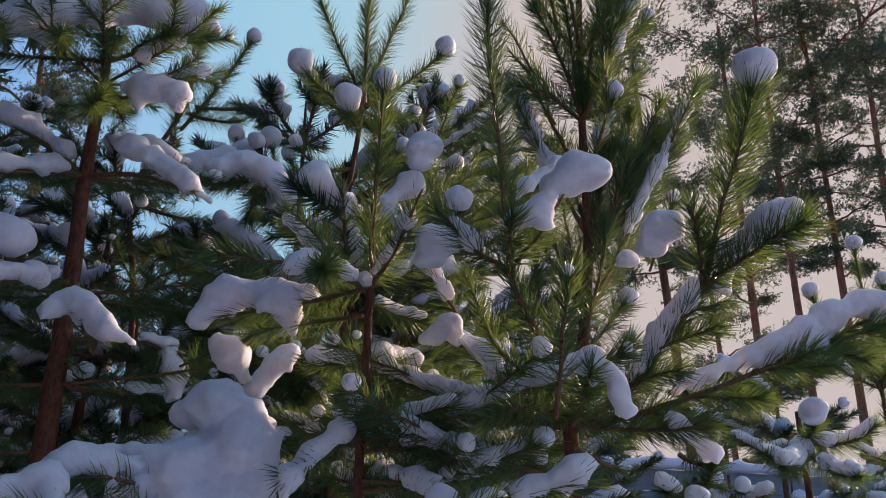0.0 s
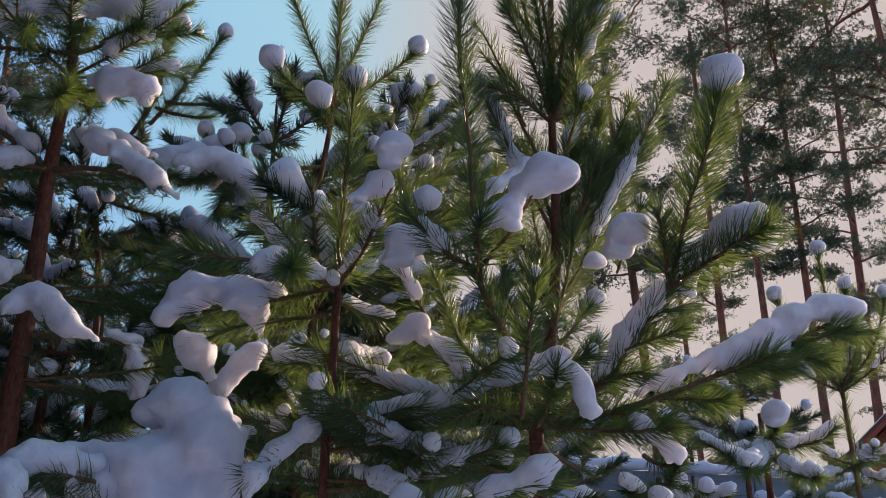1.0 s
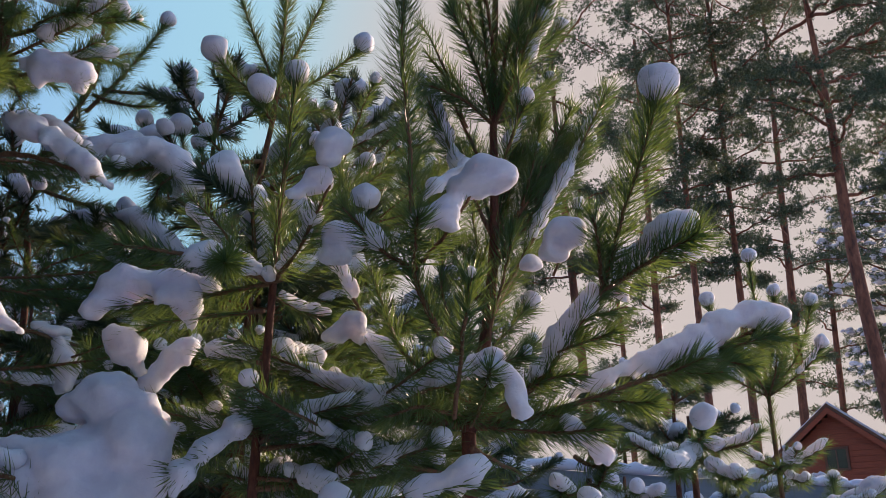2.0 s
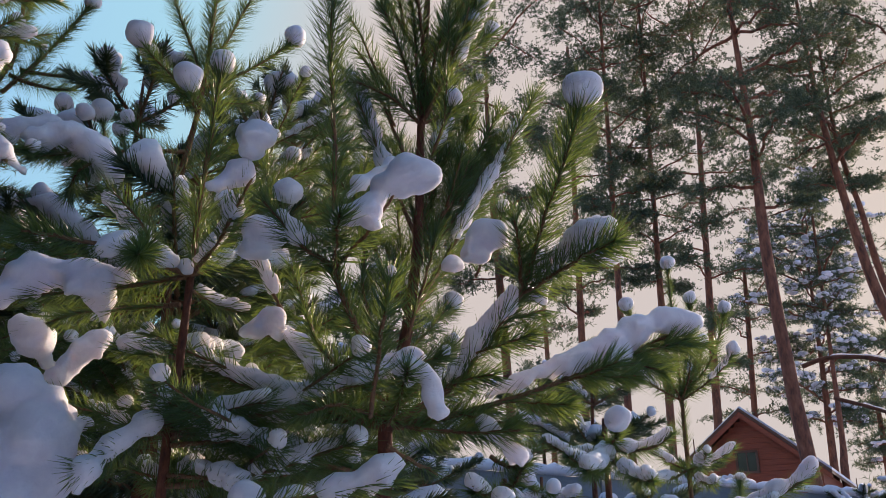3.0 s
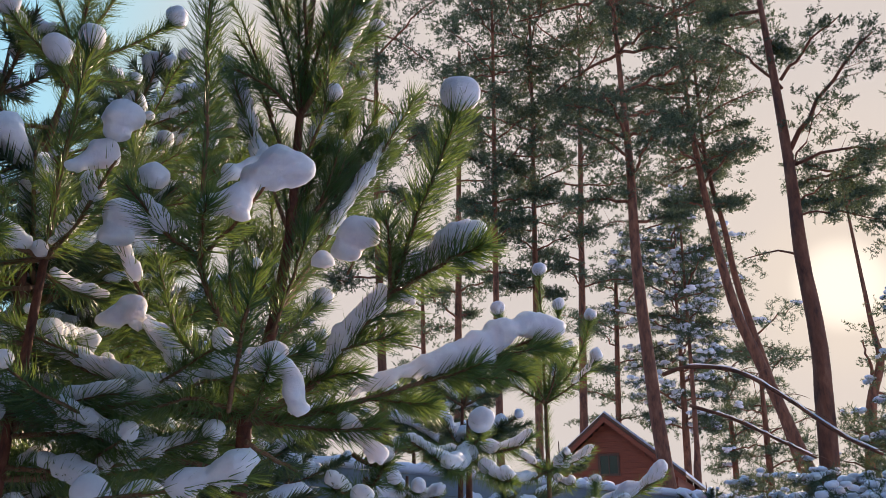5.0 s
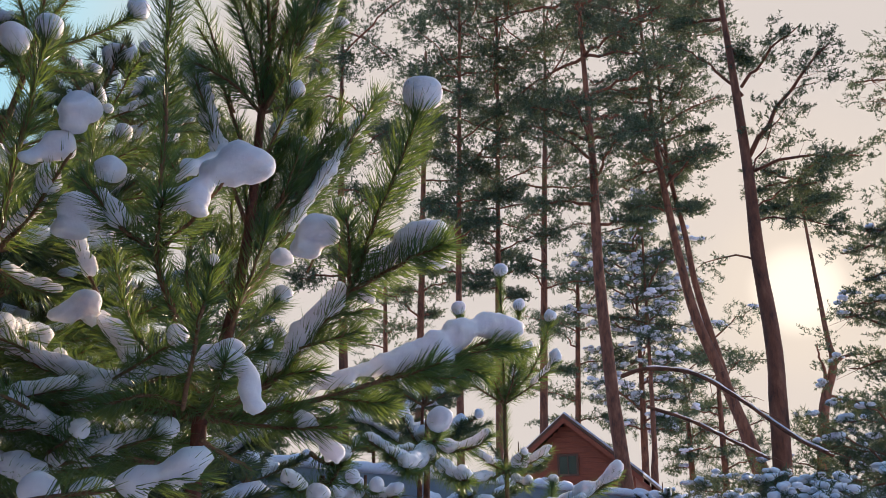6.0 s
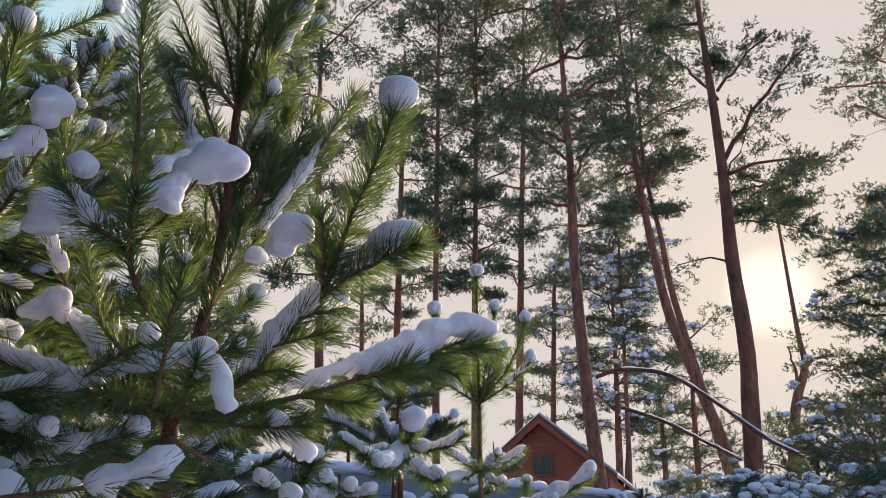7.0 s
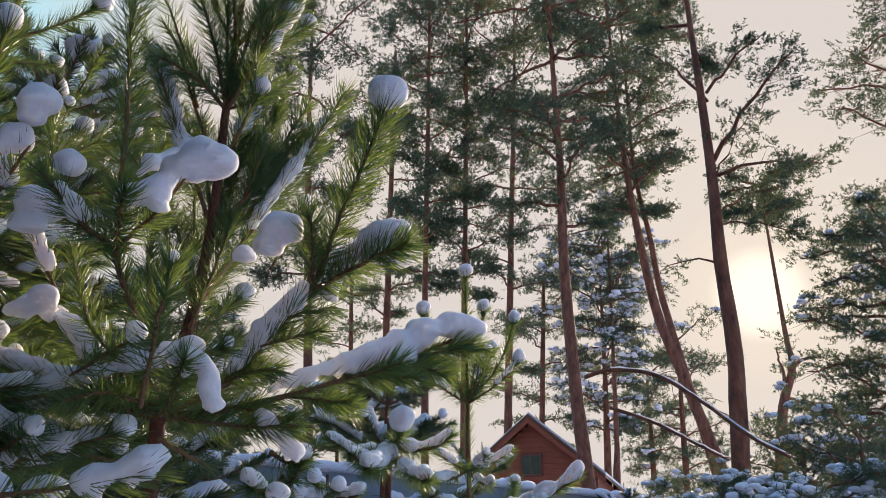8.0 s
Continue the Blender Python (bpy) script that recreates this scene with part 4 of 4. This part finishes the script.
def tufts(rng, centres, outs, size, shoots, count, length, width):
    """Needle tufts at the twig ends: short shoots that spread out and up from each centre, set round with slim needles."""
    c, o = np.repeat(centres, shoots, 0), np.repeat(outs, shoots, 0)
    d = unit(o * 0.8 + rng.normal(0, 0.62, c.shape) + np.array([0, 0, 0.35]))
    b = c + rng.normal(0, 0.27, c.shape) * size * np.array([1.15, 1.15, 0.5])
    d, b = np.repeat(d, count, 0), np.repeat(b, count, 0)
    s = rng.random((len(d), 1))
    pos = b + d * size * 0.5 * s
    ang = np.radians(82 - 40 * s + rng.normal(0, 8, s.shape))
    way = unit(np.cos(ang) * d + np.sin(ang) * unit(np.cross(d, rng.standard_normal(d.shape))))
    e = unit(np.cross(way, rng.standard_normal(d.shape))) * width * 0.5
    tip = pos + way * length * rng.uniform(0.75, 1.1, s.shape)
    return np.stack([pos - e, pos + e, tip], 1).reshape(-1, 3), np.arange(3 * len(d)).reshape(-1, 3)


def twiglets(starts, ends, radius):
    """Slim three-sided twigs that taper to their ends."""
    t = unit(ends - starts)
    u = unit(np.cross(t, np.array([0.31, 0.2, 0.93])))
    v = np.cross(u, t)
    ring = [starts + radius * (math.cos(a) * u + math.sin(a) * v) for a in (0, 2.094, 4.189)]
    b = (np.arange(len(starts)) * 4)[:, None, None]
    return np.stack([*ring, ends], 1).reshape(-1, 3), (b + np.array([[0, 1, 3], [1, 2, 3], [2, 0, 3]])).reshape(-1, 3)


def limb(tree, rng, a, b, r, sag, clumps, needle, snow=0.0, size=0.34):
    """A bough of a tall pine with side twigs and tufts of needles towards its end."""
    p = bowed(a, b, sag, 9)
    p[1:-1] += rng.normal(0, 0.03, (7, 3)) * np.linalg.norm(np.array(b) - np.array(a)) * 0.6
    span = np.linalg.norm(p[-1] - p[0])
    clumps = max(2, clumps)
    s = 1 - 0.72 * rng.random(clumps) ** 1.5
    i = np.minimum((s * 8).astype(int), 7)
    d = unit(p[i + 1] - p[i])
    off = unit(rng.normal(0, 1, (clumps, 3)) * np.array([1, 1, 0.42])) * span * rng.uniform(0.05, 0.32, (clumps, 1))
    c = p[i] + d * span * 0.1 * rng.random((clumps, 1)) + off
    v, f = joined([tube(p, np.linspace(r, r * 0.3, 9), 6), twiglets(p[i], c, r * 0.2)])
    wood = solid("branch", v, f, TALL_BARK, tree)
    v, f = tufts(rng, c, unit(off + 0.4 * d), size, *needle)
    solid("needles", v, f, FAR_NEEDLE, wood, "dense dark green needle tufts", smooth=False)
    lumps = []
    for q in c[rng.random(clumps) < snow]:
        for _ in range(4):
            lumps.append(snow_ball(q + rng.normal(0, 0.26, 3) * size * np.array([1, 1, 0.3]) + np.array([0, 0, size * 0.3]), size * rng.uniform(0.1, 0.27), next_seed(), (1.3, 1.15, 0.7), 2))
    if lumps:
        v, f = joined(lumps)
        tagged(solid("snow", v, f, SNOW, wood, "patches of snow on the sprays"), kind="stuff")


FAR_SPIKES = (9, 12, 0.08, 0.026)


def tall_pine(points, height, r, first, seed, limbs=22, reach=2.6, label="tall mature Scots pine with reddish bark", clumps=29, spikes=FAR_SPIKES, snow=0.0, own=(), size=0.34, rise=0.15):
    """points: places on the trunk from low to high; it runs on down to the ground and up to its height."""
    rng = np.random.default_rng(seed)
    q = np.array(points, float)
    d = (q[1] - q[0]) / (q[1] - q[0])[2]
    foot = q[0] - d * q[0][2]
    d = (q[-1] - q[-2]) / (q[-1] - q[-2])[2]
    top = q[-1] + d * 0.5 * max(height - q[-1][2], 0.5)
    top = np.array([top[0], top[1], height])
    tree = thing("tall_pine", (foot[0], foot[1], 0), label, "pine tree", "tall pines of the wood")
    line = curve(local(tree, [foot - np.array([0, 0, 0.1]), *q, top]), 26)
    v, f = tube(line, r * (1 - 0.85 * np.linspace(0, 1, 26) ** 1.4) , 12, rng, 0.03)
    solid("trunk", v, f, TALL_BARK, tree)
    for k in range(limbs):
        z = first + (height - first) * ((k + rng.random()) / limbs) ** 0.9
        i = int(np.clip(np.searchsorted(line[:, 2], z), 1, 25))
        a = line[i]
        ang = k * 2.4 + rng.normal(0, 0.3)
        m = reach * (0.45 + 0.65 * math.sin(math.pi * min(1, 0.25 + 0.75 * (height - z) / (height - first + 0.01)))) * rng.uniform(0.7, 1.15)
        b = a + np.array([math.cos(ang) * m, math.sin(ang) * m, m * (rise + rng.normal(0, 0.18))])
        limb(tree, rng, a, b, r * 0.26, -0.05 * m, clumps, spikes, snow, size)
    for a, b, rr, n in own:
        limb(tree, rng, local(tree, [a])[0], local(tree, [b])[0], rr, -0.1, n, spikes, snow, size)
    return tree


tall_pine([(4.688, 16.338, 4.328), (4.426, 16.409, 9.090), (4.331, 16.434, 11.479)], 15.5, 0.11, 6.3, 31, limbs=30, reach=1.7, clumps=26, spikes=(11, 14, 0.06, 0.018))
tall_pine([(9.673, 21.972, 5.544), (9.649, 21.983, 8.883), (9.691, 21.964, 14.364), (9.718, 21.953, 18.445)], 24, 0.12, 8.8, 32, limbs=42, reach=2.2)
tall_pine([(11.150, 22.388, 8.112), (11.190, 22.368, 11.256), (11.289, 22.319, 17.077)], 25, 0.12, 8.8, 33, limbs=52, reach=2.6)
tall_pine([(12.453, 18.162, 3.618), (12.319, 18.252, 5.745), (12.204, 18.329, 9.326), (12.246, 18.301, 12.247), (12.188, 18.340, 15.651)], 25, 0.21, 10.3, 34, limbs=48, reach=3.0)
tall_pine([(17.147, 19.584, 6.718), (16.666, 19.993, 8.871), (16.398, 20.212, 11.347), (16.188, 20.380, 14.418), (16.092, 20.455, 17.967)], 25, 0.18, 11.3, 35, limbs=42, reach=2.9)
tall_pine([(17.879, 20.273, 6.736), (17.423, 20.663, 9.904), (17.279, 20.784, 11.896), (17.034, 20.984, 14.445), (17.025, 20.991, 17.828)], 24, 0.13, 11.8, 36, limbs=28, reach=2.4)
tall_pine([(7.350, 7.546, 2.784), (7.406, 7.491, 3.979), (7.381, 7.515, 5.065), (7.398, 7.499, 6.150), (7.392, 7.505, 7.410), (7.371, 7.525, 8.879)], 11.4, 0.115, 8.0, 37, limbs=14, reach=1.2, size=0.17, spikes=(12, 14, 0.042, 0.0115),
          own=[((7.439, 7.459, 6.287), (8.104, 6.425, 6.150), 0.024, 16), ((7.431, 7.466, 6.509), (8.064, 6.475, 7.774), 0.034, 26), ((7.443, 7.455, 7.527), (8.000, 6.862, 8.262), 0.024, 18), ((7.443, 7.454, 7.396), (6.888, 7.964, 8.355), 0.024, 16),
               ((7.386, 7.511, 5.064), (6.841, 8.004, 5.066), 0.016, 2), ((7.407, 7.490, 5.751), (8.256, 7.025, 6.117), 0.015, 18), ((7.404, 7.493, 5.595), (8.050, 6.803, 5.300), 0.015, 24), ((7.398, 7.499, 6.150), (7.809, 7.076, 7.112), 0.015, 14)])
tall_pine([(19.534, 18.691, 4.275), (19.742, 18.473, 6.059), (20.020, 18.173, 7.216), (19.982, 18.214, 8.449)], 13.2, 0.19, 11.0, 38, limbs=10, reach=1.4, label="slender forked pine at the edge of the clearing", own=[((20.02, 18.173, 7.216), (20.579, 17.578, 7.454), 0.07, 8), ((19.853, 18.353, 6.522), (19.346, 18.036, 7.721), 0.06, 4), ((19.798, 18.413, 6.29), (20.878, 18.011, 5.819), 0.05, 10)])
tall_pine([(22.471, 30.673, 5.138), (22.585, 30.590, 7.781)], 20, 0.2, 11, 39, limbs=14, reach=2.6)
tall_pine([(20.218, 13.021, 6.873), (20.600, 12.411, 11.340), (20.912, 11.882, 15.311)], 22, 0.22, 8, 40, limbs=20, reach=3.4, own=[((20.631, 12.360, 11.654), (19.296, 14.345, 13.914), 0.06, 34), ((20.754, 12.153, 12.932), (19.547, 14.002, 15.679), 0.06, 34), ((20.511, 12.557, 10.093), (19.124, 14.573, 11.137), 0.05, 24), ((20.848, 11.992, 14.271), (20.129, 13.157, 16.478), 0.05, 24)])
tall_pine([(16.693, 29.637, 8.123), (16.975, 29.477, 15.515), (17.263, 29.310, 22.598)], 27, 0.18, 8, 41, limbs=32, reach=3.4)
tall_pine([(10.725, 28.021, 7.345), (10.773, 28.003, 13.882), (10.830, 27.981, 21.522)], 20, 0.16, 6, 42, limbs=20, reach=2.2)
tall_pine([(11.498, 34.115, 8.489), (11.356, 34.162, 13.561)], 13, 0.14, 4, 43, limbs=14, reach=2.6)
tall_pine([(21.006, 34.062, 9.263), (21.251, 33.909, 14.888)], 15, 0.16, 6, 44, limbs=14, reach=2.8)
# the dense younger wood closing the view behind the near pines
for k, (px, py, h) in enumerate(((-9.5, 15, 8.5), (-7.2, 14, 7.0), (-5.2, 16, 8.0), (-3.4, 14, 6.4), (-1.6, 16, 7.4), (0.2, 15, 6.8), (1.9, 17, 6.6), (-6.4, 20, 8.6), (-2.4, 21, 8.4), (3.4, 19, 6.0))):
    tall_pine([(px, py, 0.5), (px, py, 2.5)], h, 0.1, 1.0, 300 + k, limbs=24, reach=1.5, label="dark young pine in the dense wood", clumps=10, spikes=(5, 12, 0.15, 0.03), snow=0.06, size=0.34)
# unseen pines added on the near side, round the camera, to block sky light
for k, (px, py, h) in enumerate(((-5.0, 1.2, 13), (-8.0, 5.0, 15), (-4.6, -2.8, 12), (1.5, -7.5, 12), (6.5, -3.0, 12), (-11.0, 1.5, 16), (-11.5, 9.0, 15))):
    tall_pine([(px, py, 0.5), (px, py, 4.0)], h, 0.16, 1.6, 400 + k, limbs=18, reach=2.6, label="broad pine added out of view to block sky light", clumps=16, spikes=(5, 10, 0.36, 0.1), snow=0.0, size=0.5)
# closer unseen pines, two with high crowns, added to darken the left side
for k, (px, py, h) in enumerate(((-4.4, 2.8, 7), (-3.4, 1.0, 6.5), (-3.2, -0.8, 7), (-4.6, 5.2, 10.5), (-2.6, -2.4, 9))):
    tall_pine([(px, py, 0.4), (px, py, 2.0)], h, 0.1, 0.6 if h < 8 else 4.6, 420 + k, limbs=24, reach=1.3 if h < 8 else 2.3, label="broad pine added out of view to block sky light", clumps=16, spikes=(5, 10, 0.26, 0.085), snow=0.0, size=0.4)
# three more out of view, added to cut low fill from left and behind
for k, (px, py, h) in enumerate(((-2.9, -0.6, 5.0), (-1.3, -3.2, 5.5), (-3.3, 1.6, 5.0))):
    tall_pine([(px, py, 0.4), (px, py, 2.0)], h, 0.1, 0.5, 440 + k, limbs=22, reach=1.25, label="broad pine added out of view to block sky light", clumps=16, spikes=(5, 10, 0.24, 0.085), snow=0.0, size=0.42)
# dark evergreen at the edge and the snowy younger pines under the tall ones
tall_pine([(12.053, 9.003, 3.212), (12.187, 8.822, 4.970)], 6.9, 0.12, 1.2, 51, limbs=60, reach=1.35, label="dense dark pine at the edge of the clearing", clumps=20, spikes=(10, 14, 0.05, 0.0145), snow=0.06, size=0.24)
tall_pine([(23.374, 32.489, 6.587), (23.484, 32.409, 10.516)], 16.6, 0.2, 7.0, 52, limbs=38, reach=3.2, label="younger pine with snow lying on its crown", clumps=18, spikes=(6, 16, 0.17, 0.03), snow=0.5, size=0.55)
tall_pine([(28.615, 33.463, 5.639), (28.718, 33.375, 9.776)], 12.6, 0.2, 3.0, 53, limbs=24, reach=2.3, label="low sunlit pine in the undergrowth", clumps=12, spikes=(6, 14, 0.19, 0.03), snow=0.02, size=0.6)
tall_pine([(28.669, 36.008, 5.028), (28.715, 35.971, 9.040)], 11.6, 0.2, 3.0, 54, limbs=20, reach=1.7, label="low sunlit pine in the undergrowth", clumps=12, spikes=(6, 14, 0.19, 0.03), snow=0.02, size=0.6)
tall_pine([(5.985, 5.366, 1.989), (6.002, 5.346, 2.171)], 2.1, 0.05, 0.8, 55, limbs=24, reach=0.78, label="low bushy pine thick with snow", clumps=18, spikes=(6, 18, 0.07, 0.006), snow=0.7, size=0.18)
tall_pine([(10.341, 9.493, 2.361), (10.372, 9.459, 2.681)], 3.2, 0.07, 0.6, 61, limbs=28, reach=1.1, label="low dark pine at the edge of the clearing", clumps=11, spikes=(8, 16, 0.062, 0.012), snow=0.1, size=0.24)
tall_pine([(9.319, 7.626, 2.219), (9.346, 7.592, 2.486)], 3.2, 0.07, 0.6, 62, limbs=28, reach=1.2, label="low dark pine at the edge of the clearing", clumps=11, spikes=(8, 16, 0.062, 0.012), snow=0.15, size=0.24)
tall_pine([(6.500, 6.836, 2.092), (6.519, 6.818, 2.313)], 2.0, 0.05, 0.8, 56, limbs=16, reach=0.7, label="low bushy pine in the undergrowth", clumps=14, spikes=(6, 18, 0.07, 0.006), snow=0.5, size=0.19)
tall_pine([(-9.133, 17.793, 7.549), (-9.673, 17.505, 11.698)], 15, 0.15, 6, 57, limbs=20, reach=2.0, label="tall pine lit warm by the low sun")


def bare_limb(points, r, label):
    ob = thing("leaning_pole", points[0], label, "branch")
    p = curve(local(ob, points), 18)
    v, f = tube(p, np.linspace(r, r * 0.5, 18), 8, np.random.default_rng(5), 0.06)
    rng = np.random.default_rng(8)
    twigs = [(v, f)]
    for k in range(16):
        i = int(rng.integers(3, 17))
        out = rng.normal(0, 1, 3) * np.array([1, 1, 0.6])
        tip = p[i] + (p[i] - p[i - 1]) * 1.2 + out / np.linalg.norm(out) * rng.uniform(0.1, 0.45)
        twigs.append(tube(bowed(p[i], tip, -0.03, 5), np.linspace(r * 0.25, r * 0.08, 5), 4))
    v, f = joined(twigs)
    solid("wood", v, f, TALL_BARK, ob)
    v, f = snow_log(p[3:], r * 0.36, next_seed(), 24, 8, 2.3)
    solid("snow", v, f, SNOW, ob, "thin line of snow")


bare_limb([(5.731, 8.221, 3.639), (5.941, 7.999, 3.702), (6.256, 7.579, 3.587), (6.514, 7.175, 3.241), (6.763, 6.749, 2.803), (6.910, 6.398, 2.569)], 0.027, "bent dead bough carrying a thin line of snow")
bare_limb([(5.993, 8.122, 3.283), (6.260, 7.756, 3.095), (6.484, 7.388, 2.840), (6.678, 7.025, 2.597)], 0.022, "bent dead bough carrying a thin line of snow")


# ---- house, fence, ground ----
def box(bm, lo, hi):
    m = Matrix.Translation((Vector(lo) + Vector(hi)) / 2) @ Matrix.Diagonal((*(Vector(hi) - Vector(lo)), 1))
    bmesh.ops.create_cube(bm, size=1, matrix=m)
    return bm


APEX = Vector((16.903, 28.362, 7.079))
HOUSE_TURN = -42.0
house = thing("house", (APEX.x, APEX.y, 0), "red-brown timber house with snow on its gable roof", "house")
house.rotation_euler.z = radians(HOUSE_TURN)
HALF, RIDGE, EAVE, DEEP = 2.8, APEX.z - 0.08, APEX.z - 2.36, 8.0
bm = bmesh.new()
prof = [(-HALF + 0.35, 0), (HALF - 0.35, 0), (HALF - 0.35, EAVE + 0.1), (0, RIDGE - 0.18), (-HALF + 0.35, EAVE + 0.1)]
a = [bm.verts.new((x, 0, z)) for x, z in prof]
b = [bm.verts.new((x, DEEP, z)) for x, z in prof]
bm.faces.new(a)
bm.faces.new(list(reversed(b)))
for i in range(5):
    bm.faces.new((a[i], b[i], b[(i + 1) % 5], a[(i + 1) % 5]))
bmesh.ops.recalc_face_normals(bm, faces=bm.faces)
part("wall", bm, RED_WOOD, house, "red-brown horizontal timber boards")
for s in (-1, 1):
    for name, off, th, mat, over in (("roof", 0.0, 0.12, DARK_WOOD, 0.5), ("roof_snow", 0.12, 0.1, SNOW, 0.3)):
        bm = bmesh.new()
        lo, hi = [], []
        for y in (-over, DEEP + over):
            for x, z in ((0, RIDGE), (s * HALF, EAVE - 0.05)):
                lo.append(bm.verts.new((x, y, z + off)))
                hi.append(bm.verts.new((x, y, z + off + th)))
        for q in ((lo[0], lo[1], lo[3], lo[2]), (hi[0], hi[2], hi[3], hi[1]), (lo[0], lo[2], hi[2], hi[0]), (lo[1], hi[1], hi[3], lo[3]), (lo[0], hi[0], hi[1], lo[1]), (lo[2], lo[3], hi[3], hi[2])):
            bm.faces.new(q)
        bmesh.ops.recalc_face_normals(bm, faces=bm.faces)
        part(name, bm, mat, house, "snow lying on the roof" if mat is SNOW else "dark roof slope")
    bm = bmesh.new()
    q = [bm.verts.new(c) for c in ((0, -0.52, RIDGE - 0.02), (s * HALF, -0.52, EAVE - 0.07), (s * HALF, -0.52, EAVE - 0.27), (0, -0.52, RIDGE - 0.24))]
    g = bmesh.ops.extrude_face_region(bm, geom=[bm.faces.new(q)])
    bmesh.ops.translate(bm, vec=(0, 0.05, 0), verts=[e for e in g["geom"] if isinstance(e, bmesh.types.BMVert)])
    bmesh.ops.recalc_face_normals(bm, faces=bm.faces)
    part("bargeboard", bm, RED_WOOD, house, "red-brown bargeboard")
for k in range(int(RIDGE / 0.2)):
    z = 0.1 + k * 0.2
    w = HALF - 0.37 if z < EAVE else (HALF - 0.4) * max(0.03, (RIDGE - 0.2 - z) / (RIDGE - EAVE))
    part("board", box(bmesh.new(), (-w, -0.025, z), (w, 0.0, z + 0.185)), RED_WOOD, house)
window = part("window", box(bmesh.new(), (-0.32, -0.06, EAVE + 0.2), (0.32, -0.03, EAVE + 0.85)), GLASS, house, "dark attic window")
for lo, hi in (((-0.4, -0.09, EAVE + 0.12), (-0.32, -0.03, EAVE + 0.93)), ((0.32, -0.09, EAVE + 0.12), (0.4, -0.03, EAVE + 0.93)), ((-0.32, -0.09, EAVE + 0.85), (0.32, -0.03, EAVE + 0.93)),
               ((-0.32, -0.09, EAVE + 0.12), (0.32, -0.03, EAVE + 0.2)), ((-0.02, -0.085, EAVE + 0.2), (0.02, -0.03, EAVE + 0.85))):
    part("frame", box(bmesh.new(), lo, hi), DARK_WOOD, window)

FA, FB = Vector((1.230, 7.993, 2.471)), Vector((7.541, 10.124, 2.549))
fence_top = 2.45
fence = thing("fence", (FA.x, FA.y, 0), "blue-grey board fence topped with a line of snow", "fence")
run = Vector((FB.x - FA.x, FB.y - FA.y, 0))
fence.rotation_euler.z = math.atan2(run.y, run.x)
board = None
for i in range(-3, int(run.length / 2.4) + 4):
    x = i * 2.4
    for k in range(12):
        if board is None:
            bm = box(bmesh.new(), (0.01, 0, 0), (2.39, 0.025, 0.192))
            bmesh.ops.bevel(bm, geom=bm.edges[:], offset=0.004, segments=1)
            board = part("plank", bm, FENCE, fence)
            slat = board
        else:
            slat = new("plank", board.data)
            slat.parent = fence
        slat.location = (x, 0.004 * (k % 2), 0.05 + k * 0.2)
    part("post", box(bmesh.new(), (x - 0.04, 0.03, -0.1), (x + 0.04, 0.11, fence_top - 0.02)), FENCE, fence)
    v, f = snow_log([(x - 0.05, 0.015, fence_top), (x + 1.2, 0.015, fence_top), (x + 2.45, 0.015, fence_top)], 0.06, next_seed(), 26, 8, 0.5)
    solid("snow", v, f, SNOW, fence, "line of snow on the fence")

n = 90
g = np.linspace(-1, 1, n)
gx, gy = np.meshgrid(np.sign(g) * np.abs(g) ** 3 * 700, np.sign(g) * np.abs(g) ** 3 * 700, indexing="ij")
gz = np.array([[0.16 * noise.noise(Vector((x * 0.5, y * 0.5, 0))) - 0.08 for x, y in zip(ra, rb)] for ra, rb in zip(gx, gy)])
verts = np.stack([gx, gy, gz], -1).reshape(-1, 3)
i, j = np.meshgrid(np.arange(n - 1), np.arange(n - 1), indexing="ij")
q = (i * n + j).ravel()
tris = np.concatenate([np.stack([q, q + n, q + n + 1], -1), np.stack([q, q + n + 1, q + 1], -1)])
tagged(solid("ground", verts, tris, SNOW), "deep fresh snow covering the forest ground", "ground", kind="structure")
